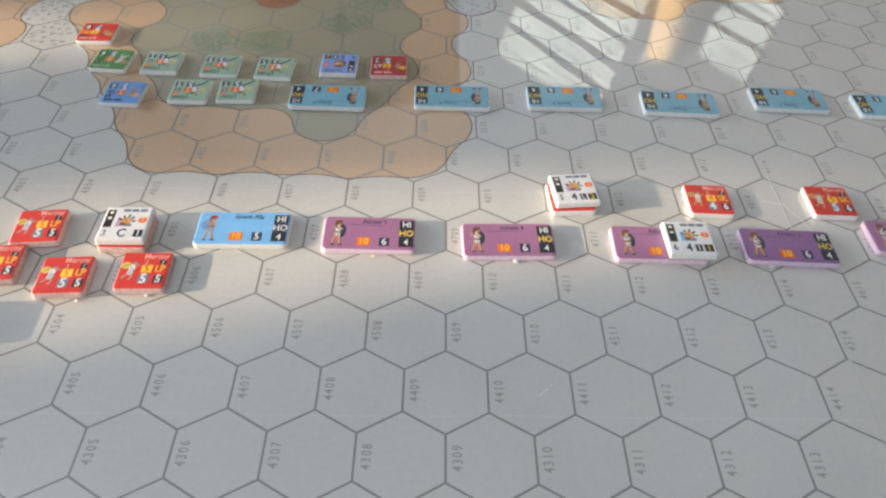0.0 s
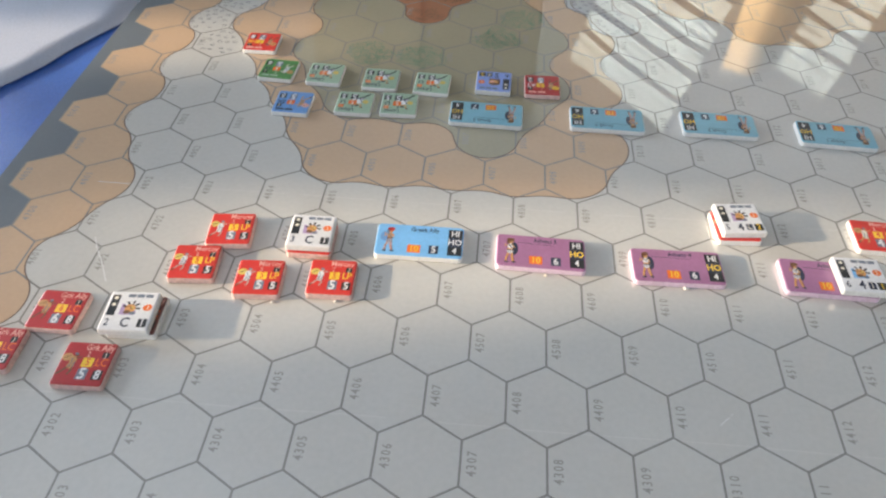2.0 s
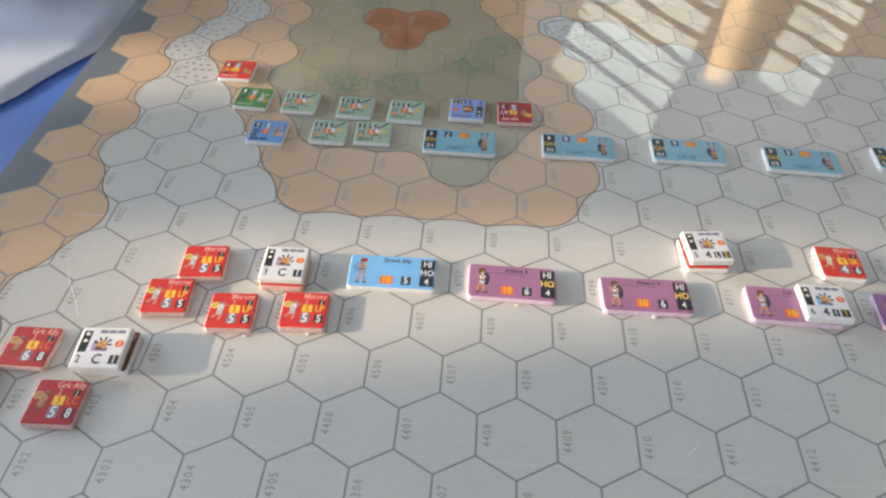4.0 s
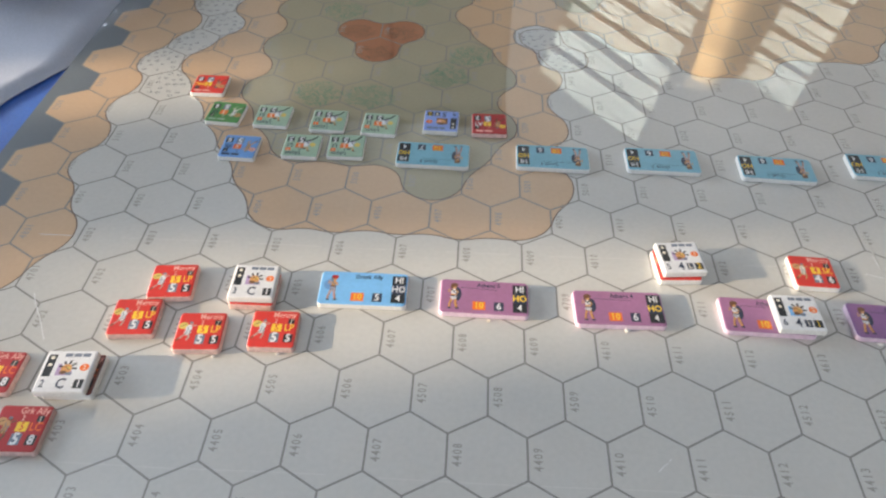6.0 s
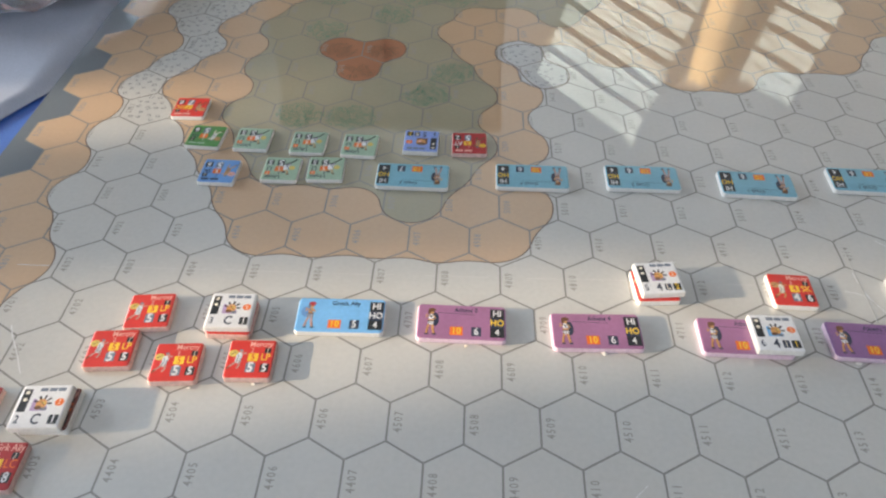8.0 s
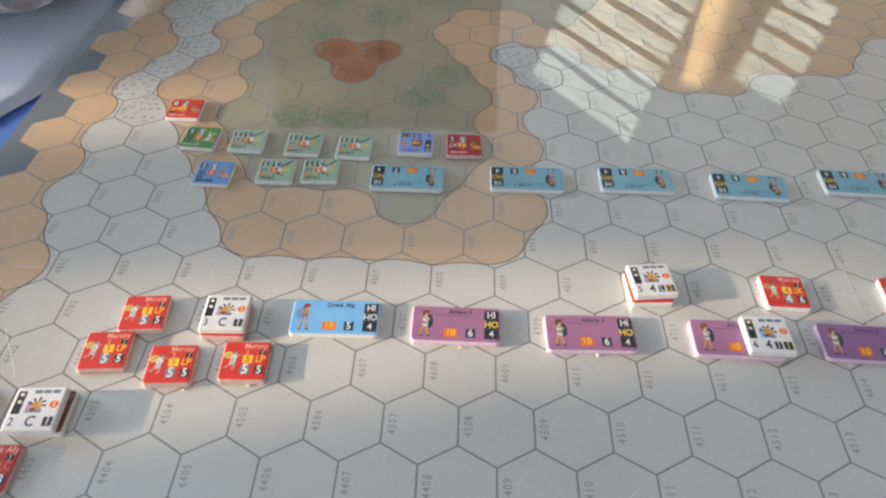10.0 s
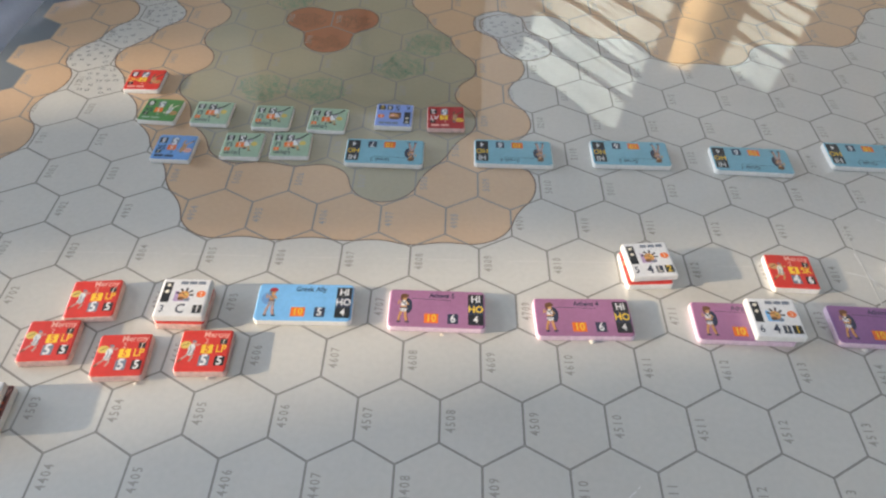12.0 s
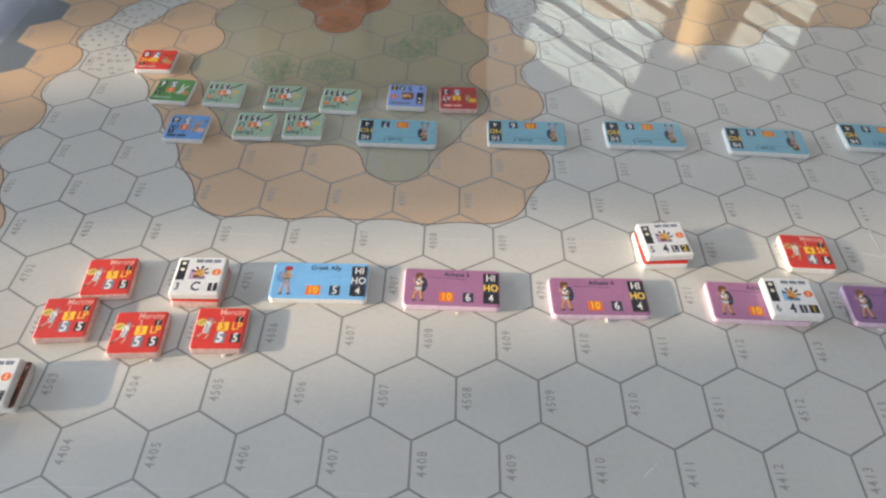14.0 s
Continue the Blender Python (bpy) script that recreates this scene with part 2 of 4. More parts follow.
left_hole = [slant(0.0, 0.0), slant(0.0, 0.62), slant(0.415, 0.62), slant(0.415, 0.0)]
right_hole = [slant(0.60, 0.315), slant(0.60, 0.75), slant(0.76, 0.75), slant(0.76, 0.315)]
wall("wall_roof_slope", ROOF, [(-2.3, 0.95), (-1.8, -0.02), (-0.68, -2.13), (3.2, -2.13), (4.6, 0.95)], [left_hole, right_hole], 0.05,
     "white sloping attic wall with two shaded windows")


def roof_window(name, a0, a1, b0, b1, gaps, thin):
    root = tagged(new(name), "roof window behind a white blind with dark cross slats, bright daylight behind", "window", kind="structure")
    corners = [slant(a0, b0), slant(a0, b1), slant(a1, b1), slant(a1, b0)]
    part("blind", plate(ROOF @ Matrix.Translation((0, 0, -0.02)), corners, [], 0.002), FABRIC, root, "white translucent blind fabric")
    for g, wd in gaps:
        c = [slant(a0, g - wd / 2), slant(a0, g + wd / 2), slant(a1, g + wd / 2), slant(a1, g - wd / 2)]
        part("slat", plate(ROOF @ Matrix.Translation((0, 0, -0.006)), c, [], 0.01), SLAT, root, "dark wooden slat")
    for g in thin:
        c = [slant(a0, g - 0.0016), slant(a0, g + 0.0016), slant(a1, g + 0.0016), slant(a1, g - 0.0016)]
        part("cord", plate(ROOF @ Matrix.Translation((0, 0, -0.012)), c, [], 0.003), SLAT, root)
    glow = [slant(a0 - 0.05, b0 - 0.05), slant(a0 - 0.05, b1 + 0.05), slant(a1 + 0.05, b1 + 0.05), slant(a1 + 0.05, b0 - 0.05)]
    part("daylight", plate(ROOF @ Matrix.Translation((0, 0, -0.12)), glow, [], 0.002), DAY, root, "bright overcast sky")
    return root


roof_window("window_1", 0.0, 0.415, 0.0, 0.62, [(0.093, 0.019), (0.172, 0.022), (0.245, 0.019), (0.32, 0.022), (0.395, 0.022), (0.47, 0.022), (0.55, 0.022)],
            [0.032, 0.062, 0.121, 0.145, 0.199, 0.222, 0.272, 0.296, 0.345, 0.37, 0.42, 0.445])
roof_window("window_2", 0.60, 0.76, 0.315, 0.75, [(0.405, 0.016), (0.467, 0.016), (0.53, 0.016), (0.595, 0.016), (0.66, 0.016)], [0.37, 0.436, 0.5, 0.56])


def timber_post():
    a, n_ = Vector((0.594, 1.753, 0)), Vector((0.6819984, 0.7313537, 0))
    bm = bmesh.new()
    base = [a, a + RIGHT * 0.097, a + RIGHT * 0.097 + n_ * 0.085, a + n_ * 0.085]
    low = [bm.verts.new((p.x, p.y, FLOOR_Z)) for p in base]
    top = [bm.verts.new((p.x, p.y, z)) for p, z in zip(base, (0.955, 0.955, 0.81, 0.81))]
    for i in range(4):
        j = (i + 1) % 4
        bm.faces.new((low[i], low[j], top[j], top[i]))
    bm.faces.new(top)
    bm.faces.new(low[::-1])
    bmesh.ops.recalc_face_normals(bm, faces=bm.faces[:])
    bmesh.ops.bevel(bm, geom=[e for e in bm.edges], offset=0.004, segments=2, affect="EDGES")
    return tagged(finish("timber_post", bm, OLDWOOD), "honey-coloured square timber post standing before the sloping wall", "post", kind="structure")


timber_post()


# unseen stand-in, sized and placed to darken the reflection over the olive ground
def wardrobe():
    root = tagged(new("wardrobe"), "brown wardrobe shape added as the dark thing reflected in the map", "wardrobe")
    root.location = (-0.169, 1.25, FLOOR_Z)
    part("body", box(-0.207, -0.15, 0.06, 0.207, 0.15, 1.40, 0.006), DARKDOOR, root)
    part("plinth", box(-0.195, -0.14, 0.0, 0.195, 0.14, 0.06), DARKDOOR, root)
    part("cornice", box(-0.215, -0.175, 1.40, 0.215, 0.15, 1.425, 0.006), DARKDOOR, root)
    for s in (-1, 1):
        d = part("door", box(min(0.003 * s, 0.204 * s), -0.172, 0.09, max(0.003 * s, 0.204 * s), -0.152, 1.38, 0.004), DARKDOOR, root)
        part("knob", box(s * 0.025 - 0.01, -0.195, 0.9, s * 0.025 + 0.01, -0.172, 0.92, 0.004), OLDWOOD, d, "turned wooden knob")


wardrobe()


# ---------------------------------------------------------------- table and coverings
def table():
    root = tagged(new("table"), "brown wooden table under the spread map", "table")
    root.location = (0.15, 0.1, FLOOR_Z)
    part("tabletop", box(-0.75, -0.55, 0.708, 0.75, 0.55, 0.7465, 0.004), TABLEWOOD, root)
    for sx in (-1, 1):
        for sy in (-1, 1):
            part("leg", box(sx * 0.68 - 0.03, sy * 0.48 - 0.03, 0, sx * 0.68 + 0.03, sy * 0.48 + 0.03, 0.708, 0.003), TABLEWOOD, root)


table()

MAP_X0, MAP_X1, MAP_Y0, MAP_Y1 = -0.1857, 0.60, -0.30, 0.50


def sheet(name, edge, x0, y0, y1, z, amp, material, label, category, seed, steps=60):
    """A thin cloth: its free edge runs x = edge(y); low folds, thickness, drooping nowhere."""
    bm = bmesh.new()
    rows = []
    for i in range(steps + 1):
        y = y0 + (y1 - y0) * i / steps
        xe = edge(y)
        row = []
        for j in range(31):
            f = j / 30
            x = x0 + (xe - x0) * f
            h = noise.noise((x * 16 + seed, y * 9, seed)) * amp + noise.noise((x * 45, y * 33 + seed, seed)) * amp * 0.22
            row.append(bm.verts.new((x, y, z + amp * 0.9 + h * (1 - 0.7 * f ** 6))))
        rows.append(row)
    for a, b in zip(rows, rows[1:]):
        for j in range(30):
            bm.faces.new((a[j], a[j + 1], b[j + 1], b[j]))
    ob = finish(name, bm, material, smooth=True)
    s = ob.modifiers.new("thickness", "SOLIDIFY")
    s.thickness, s.offset = 0.0006, 1
    return tagged(ob, label, category)


# blue cloth under the map, white cloth thrown over it with a curved edge
sheet("blue_cloth", lambda y: -0.13, -0.58, -0.40, 0.60, -0.0032, 0.0004, BLUECLOTH, "bright blue cloth covering the table beside the map", "cloth", 3.1)
def white_edge(y):
    return -0.1863 - max(0.0, 0.158 - y) * 0.56 - 0.0016 * math.sin(max(0.0, 0.158 - y) * 130)


sheet("white_cloth", white_edge, -0.57, -0.10, 0.58, -0.0022, 0.0008, WHITECLOTH, "white cloth with soft folds lying over the blue one", "cloth", 8.7)

# ---------------------------------------------------------------- the map
PITCH = 0.01905
SIDE = PITCH / math.sqrt(3)


def centre(r, c):
    return (c - 9 + 0.5 * (r % 2)) * PITCH, (r - 44) * 1.5 * SIDE


def hexagon(r, c, scale=1.0):
    x, y = centre(r, c)
    return [(x + SIDE * scale * math.cos(radians(30 + 60 * i)), y + SIDE * scale * math.sin(radians(30 + 60 * i))) for i in range(6)]


def span(r, a, b):
    return {(r, c) for c in range(a, b + 1)}


ROCKY = {(53, 1), (54, 1), (55, 1), (56, 2), (57, 1), (58, 1), (58, 2), (59, 1), (59, 2), (60, 2), (60, 3), (61, 2), (61, 3), (55, 9), (56, 9)}
RUSTY = {(55, 5), (56, 5), (56, 6)}
GREENS = {(50, 7)} | span(51, 4, 7) | span(52, 4, 8) | span(53, 3, 7) | span(54, 4, 8) | span(55, 3, 7) | span(56, 4, 7) | span(57, 3, 6) | span(58, 4, 7)
GREENS |= span(59, 4, 10) | {(58, 10)} | span(60, 4, 11) | span(61, 4, 11) | span(62, 4, 12)
WOODED = {(53, 4), (53, 5), (54, 7), (55, 7), (57, 4), (58, 6), (59, 4), (59, 6), (59, 7), (60, 5), (60, 6), (60, 8), (60, 7), (61, 7), (61, 9)}
EASTTAN = span(49, 4, 8) | span(50, 4, 9) | span(51, 3, 8) | span(52, 3, 9) | {(53, 2), (53, 8)} | span(54, 2, 3) | {(54, 9)} | {(55, 2), (55, 8)}
EASTTAN |= {(56, 3), (56, 8), (57, 2), (57, 7), (57, 8), (57, 9), (58, 3), (58, 8), (58, 9), (59, 3), (60, 4), (61, 4)} | GREENS | RUSTY
EASTTAN |= span(55, 12, 13) | span(56, 11, 16) | span(57, 10, 16) | span(58, 11, 18) | span(59, 11, 20) | span(60, 10, 22) | span(61, 10, 22) | span(62, 10, 22)
WESTTAN = {(44, -1), (45, 0), (46, 0), (47, 0), (48, 0), (48, 1), (49, 0), (50, 0), (51, 0), (52, 0), (53, 0), (54, 0), (55, 0), (56, 0), (56, 1), (57, 0), (58, 0)}
WESTTAN |= {(59, 0), (60, 0), (60, 1), (61, 0), (61, 1), (62, 0), (43, 0), (42, 0)}
WESTTAN |= {(r, -1) for r in range(45, 63)}
ROW0, ROW1, COL1 = 34, 62, 23


def outline(cells):
    """Closed boundary loops of a set of hexes."""
    edges = {}
    for r, c in cells:
        h = [(round(x, 6), round(y, 6)) for x, y in hexagon(r, c)]
        for i in range(6):
            edges[(h[i], h[(i + 1) % 6])] = 1

    def key(p):
        return (round(p[0] * 4000), round(p[1] * 4000))

    idx = {}
    for a, b in edges:
        idx[(key(a), key(b))] = (a, b)
    nxt = {}
    for (ka, kb), (a, b) in idx.items():
        if (kb, ka) not in idx:
            nxt.setdefault(ka, []).append((kb, a))
    loops = []
    while nxt:
        start = next(iter(nxt))
        k, loop = start, []
        while k in nxt:
            kb, a = nxt[k].pop()
            if not nxt[k]:
                del nxt[k]
            loop.append(a)
            k = kb
            if k == start:
                break
        if len(loop) > 3:
            loops.append(loop)
    return loops


def soften(loop, rounds=3, grow=0.0, tight=False):
    """Draws the hex boundary as a mapmaker's curve: averaged, rounded, a little uneven."""
    pts = [Vector(p) for p in loop]
    k = len(pts)
    if not tight:
        pts = [pts[i] * 0.70 + (pts[i - 1] + pts[(i + 1) % k]) * 0.15 for i in range(k)]
        pts = [m + Vector((noise.noise((m.x * 60, m.y * 60, 1.0)), noise.noise((m.x * 60, m.y * 60, 9.0)))) * 0.0014 for m in pts]
    for _ in range(rounds):
        out = []
        for i in range(len(pts)):
            a, b = pts[i], pts[(i + 1) % len(pts)]
            out += [a * 0.75 + b * 0.25, a * 0.25 + b * 0.75]
        pts = out
    if grow:
        area = sum(a.x * b.y - b.x * a.y for a, b in zip(pts, pts[1:] + pts[:1]))
        s = 1 if area > 0 else -1
        out = []
        for i, p in enumerate(pts):
            t = (pts[(i + 1) % len(pts)] - pts[i - 1]).normalized()
            out.append(p + Vector((t.y, -t.x)) * grow * s)
        pts = out
    return pts


def fill(loops, z):
    flat = [p for lp in loops for p in lp]
    tris = tessellate_polygon([[Vector((p[0], p[1], 0)) for p in lp] for lp in loops])
    bm = raw([(p[0], p[1], z) for p in flat], [])
    bm.verts.ensure_lookup_table()
    for a, b, c in tris:
        A, B, C = flat[a], flat[b], flat[c]
        if (B[0] - A[0]) * (C[1] - A[1]) - (B[1] - A[1]) * (C[0] - A[0]) < 0:
            b, c = c, b
        try:
            bm.faces.new((bm.verts[a], bm.verts[b], bm.verts[c]))
        except ValueError:
            pass
    return bm


def ribbon(bm, pts, width, z, closed=True):
    k = len(pts)
    pairs = []
    for i in range(k):
        a = pts[(i - 1) % k] if closed or i else pts[i]
        b = pts[(i + 1) % k] if closed or i < k - 1 else pts[i]
        t = (Vector(b) - Vector(a)).normalized()
        o = Vector((-t.y, t.x)) * width / 2
        p = Vector(pts[i])
        pairs.append((bm.verts.new((p.x - o.x, p.y - o.y, z)), bm.verts.new((p.x + o.x, p.y + o.y, z))))
    for i in range(k if closed else k - 1):
        a, b = pairs[i], pairs[(i + 1) % k]
        bm.faces.new((a[0], b[0], b[1], a[1]))


def clip(loop):
    return [(min(max(p[0], MAP_X0), MAP_X1), min(max(p[1], MAP_Y0), MAP_Y1)) for p in loop]


def map_sheet():
    root = tagged(new("map_sheet"), "glossy hex map in pale grey, tan and olive on the table", "map")
    part("paper", box(MAP_X0, MAP_Y0, -0.0004, MAP_X1, MAP_Y1, 0.0), PAPER, root, "pale grey glossy map paper")
    # dark margin along the west edge, outside the first hexes
    margin = [(MAP_X0, MAP_Y0)]
    for r in range(ROW0, ROW1 + 1):
        x, y = centre(r, 0)
        if r % 2 == 0:
            margin.append((x, y - SIDE))
        margin += [(x - PITCH / 2, y - SIDE / 2), (x - PITCH / 2, y + SIDE / 2)]
    margin += [(margin[-1][0], MAP_Y1 - 0.002), (MAP_X0, MAP_Y1 - 0.002)]
    margin = [p for p in margin if p[1] <= MAP_Y1]
    part("margin", fill([margin], 0.0000045), SLATE, root, "slate grey printed margin")
    for cells, material, z, grow, nm, lab in ((WESTTAN, TAN, 0.000009, 0.0002, "low_ground", "tan printed ground"), (EASTTAN, TAN, 0.000009, 0.0006, "low_ground", "tan printed ground"),
                                              (ROCKY, ROUGHGREY, 0.000014, 0.0008, "rocky_ground", "grey printed rocky ground"),
                                              (GREENS | RUSTY, OLIVE, 0.000018, 0.0010, "high_ground", "olive printed ground"), (RUSTY, RUST, 0.000022, -0.0007, "hill", "rust-brown printed hill")):
        for lp in outline(cells):
            area = sum(a[0] * b[1] - b[0] * a[1] for a, b in zip(lp, lp[1:] + lp[:1]))
            if area < 0 or (cells is ROCKY and lp[0][0] <= -0.05):
                continue
            curve = soften(lp, grow=grow, tight=cells in (ROCKY, RUSTY))
            part(nm, fill([clip(curve)], z), material, root, lab)
            line = bmesh.new()
            if cells is WESTTAN:
                run = []
                for q in curve + [Vector((-1, 0))]:
                    if q.x > -0.1665:
                        run.append(q)
                    else:
                        if len(run) > 3:
                            ribbon(line, run, 0.00042, 0.000032, closed=False)
                        run = []
            else:
                ribbon(line, curve, 0.00042, 0.000032)
            part("contour", line, CONTOUR, root, "dark brown printed contour")
    # margin repeated over the curve where it would spill past the first hexes
    part("margin", fill([margin], 0.0000115), SLATE, root, "slate grey printed margin")
    lines = bmesh.new()
    seen = set()
    for r in range(ROW0, ROW1 + 1):
        for c in range(0, COL1):
            h = hexagon(r, c)
            for i in range(6):
                a, b = h[i], h[(i + 1) % 6]
                k = (round((a[0] + b[0]) / (PITCH / 2)), round((a[1] + b[1]) / (SIDE / 2)))
                if k in seen or min(a[1], b[1]) < MAP_Y0 or max(a[1], b[1]) > MAP_Y1 or max(a[0], b[0]) > MAP_X1:
                    continue
                seen.add(k)
                ribbon(lines, [a, b], 0.00053, 0.000027, closed=False)
    ob = part("hex_grid", lines, LINE, root, "grey printed hex grid")
    ob["kind"] = "stuff"
    return root


MAP = map_sheet()


# ---------------------------------------------------------------- lettering
GLYPHS = {}


def letters(text, size, bold=0.0):
    key = (text, size, bold)
    if key not in GLYPHS:
        cu = bpy.data.curves.new("lettering", "FONT")
        cu.body, cu.size, cu.align_x, cu.align_y, cu.offset = text, size, "CENTER", "CENTER", bold * size
        cu.resolution_u = 2
        ob = bpy.data.objects.new("lettering", cu)
        scene.collection.objects.link(ob)
        bpy.context.view_layer.update()
        me = bpy.data.meshes.new_from_object(ob)
        for v in me.vertices:
            v.co.x *= 0.80
        bpy.data.objects.remove(ob)
        GLYPHS[key] = me
    return GLYPHS[key]


def hex_numbers():
    verts, faces = [], []
    glyph = {d: letters(d, 0.0031, 0.018) for d in "0123456789"}
    for r in range(ROW0 + 4, ROW1 - 1):
        for c in range(0, COL1):
            x, y = centre(r, c)
            if x > MAP_X1 - 0.02:
                continue
            for i, ch in enumerate("%02d%02d" % (r, c)):
                me = glyph[ch]
                k = len(verts)
                ox, oy = x - PITCH / 2 + 0.0026, y + (i - 1.5) * 0.00158
                verts += [(ox - v.co.y, oy + v.co.x, 0.000036) for v in me.vertices]
                faces += [tuple(k + j for j in p.vertices) for p in me.polygons]
    me = bpy.data.meshes.new("numbering")
    me.from_pydata(verts, [], faces)
    ob = hold("numbering", me, DIGIT, MAP, "small grey printed hex numbers")
    ob["kind"] = "stuff"


hex_numbers()


def map_symbols():
    rng = random.Random(5)
    bm = bmesh.new()
    for r, c in sorted(WOODED):
        cx, cy = centre(r, c)
        for _ in range(1900):
            a, d = rng.uniform(0, 6.283), 0.0110 * math.sqrt(rng.random())
            d *= 0.82 + 0.4 * noise.noise((math.cos(a) * 1.6 + cx * 90, math.sin(a) * 1.6 + cy * 90, 4.0))
            x, y = cx + 0.001 + d * math.cos(a), cy - 0.001 + d * math.sin(a) * 0.9
            if noise.noise((x * 520, y * 520, 7.0)) < -0.25:
                continue
            s, t = rng.uniform(0.0001, 0.00021), rng.uniform(0, 6.28)
            k = 5
            bm.faces.new([bm.verts.new((x + s * rng.uniform(0.5, 1.2) * math.cos(t + 6.283 * i / k), y + s * rng.uniform(0.5, 1.2) * math.sin(t + 6.283 * i / k), 0.000041)) for i in range(k)])
    part("woods_stipple", bm, WOODS, MAP, "green stippled woods print")["kind"] = "stuff"
    bm = bmesh.new()
    for r, c in sorted(RUSTY):
        cx, cy = centre(r, c)
        for _ in range(900):
            a, d = rng.uniform(0, 6.283), 0.0072 * math.sqrt(rng.random())
            x, y, s, t = cx + d * math.cos(a), cy - 0.0015 + 0.8 * d * math.sin(a), rng.uniform(0.0001, 0.0002), rng.uniform(0, 6.28)
            if noise.noise((x * 300, y * 300, 2.0)) > -0.2:
                bm.faces.new([bm.verts.new((x + s * math.cos(t + 1.2566 * i), y + s * math.sin(t + 1.2566 * i), 0.000041)) for i in range(5)])
    part("hill_stipple", bm, HILLINK, MAP, "dark brown stippled hill print")["kind"] = "stuff"
    bm = bmesh.new()
    for r, c in sorted(ROCKY):
        cx, cy = centre(r, c)
        spots = []
        for _ in range(90):
            a, d = rng.uniform(0, 6.283), 0.0084 * math.sqrt(rng.random())
            x, y, s, t = cx + d * math.cos(a), cy + d * math.sin(a), rng.uniform(0.0006, 0.0010), rng.uniform(0, 6.28)
            if len(spots) > 17 or any((x - u) ** 2 + (y - v) ** 2 < 0.0026 ** 2 for u, v in spots):
                continue
            spots.append((x, y))
            pts = []
            for i in range(7):
                q = s * rng.uniform(0.65, 1.15)
                pts.append(Vector((x + q * math.cos(t + 6.283 * i / 7), y + 0.8 * q * math.sin(t + 6.283 * i / 7))))
            ribbon(bm, pts, 0.00027, 0.000041)
    part("rock_stipple", bm, STONE, MAP, "grey outlined rock print")["kind"] = "stuff"


map_symbols()


def creases():
    """Fold lines of the sheet: a low ridge under the glossy film, and two flat painted glints."""
    def ridge(f, a, b, along_y, width, height, base, mtl):
        bm = bmesh.new()
        rows = []
        for i in range(81):
            s = a + (b - a) * i / 80
            o = f(s)
            row = []
            for q, hgt in ((-1, 0.0), (-0.35, 0.55), (0, 1.0), (0.35, 0.55), (1, 0.0)):
                hh = base + hgt * height * (0.7 + 0.5 * noise.noise((s * 40, o * 40, 2)))
                p = (o + q * width, s, hh) if along_y else (s, o + q * width, hh)
                row.append(bm.verts.new(p))
            rows.append(row)
        for r0, r1 in zip(rows, rows[1:]):
            for j in range(4):
                fc = (r0[j], r0[j + 1], r1[j + 1], r1[j]) if along_y else (r0[j + 1], r0[j], r1[j], r1[j + 1])
                f_ = bm.faces.new(fc)
        bmesh.ops.recalc_face_normals(bm, faces=bm.faces[:])
        part("fold", bm, mtl, MAP, "pale worn fold line", True)
    ridge(lambda y: 0.0962 + 0.0010 * math.sin((y - 0.02) * 26), -0.28, 0.122, True, 0.00028, 0.00009, 0.00004, PAPER)
    # the glint along the two cross folds, painted as fine pale lines, broken in places
    for y0, slope, x0, x1, seed in ((0.0672, 0.014, -0.155, 0.093, 1.0), (-0.0065, 0.012, -0.15, 0.093, 5.0)):
        run, bm = [], bmesh.new()
        for i in range(221):
            x = x0 + (x1 - x0) * i / 220
            p = Vector((x, y0 + slope * x + 0.0005 * noise.noise((x * 25, seed, 0))))
            if noise.noise((x * 70, seed, 3)) > -0.22:
                run.append(p)
            else:
                if len(run) > 2:
                    ribbon(bm, run, 0.00026, 0.000025, closed=False)
                run = []
        if len(run) > 2:
            ribbon(bm, run, 0.00026, 0.000025, closed=False)
        part("fold", bm, FOLD, MAP, "fine fold line, its glint painted as a pale colour")
    # short kinks in the film
    for pts in (((0.0965, 0.0745), (0.0972, 0.0672), (0.0995, 0.0610)), ((0.0918, 0.0668), (0.0968, 0.0655)), ((0.0972, 0.0660), (0.1010, 0.0585), (0.1030, 0.0520)),
                ((-0.1432, 0.0372), (-0.1395, 0.0318), (-0.1362, 0.0262)), ((-0.1460, 0.0420), (-0.1436, 0.0376)), ((0.1085, 0.0890), (0.1120, 0.0860))):
        bm = bmesh.new()
        ribbon(bm, [Vector(p) for p in pts], 0.00026, 0.000047, closed=False)
        part("kink", bm, SCUFF, MAP, "pale kink in the film")


creases()


# ---------------------------------------------------------------- counters
FACES = {}


def shared(key, build, name, material, parent, label=""):
    """One mesh for all alike pieces."""
    k = (key, material.name)
    if k not in FACES:
        bm = build()
        me = bpy.data.meshes.new(name)
        bm.normal_update()
        bm.to_mesh(me)
        bm.free()
        me.materials.append(material)
        for p in me.polygons:
            p.use_smooth = False
        FACES[k] = me
    ob = new(name, FACES[k])
    ob.parent = parent
    if label:
        ob["label"] = label
    return ob


UP = 0.000008


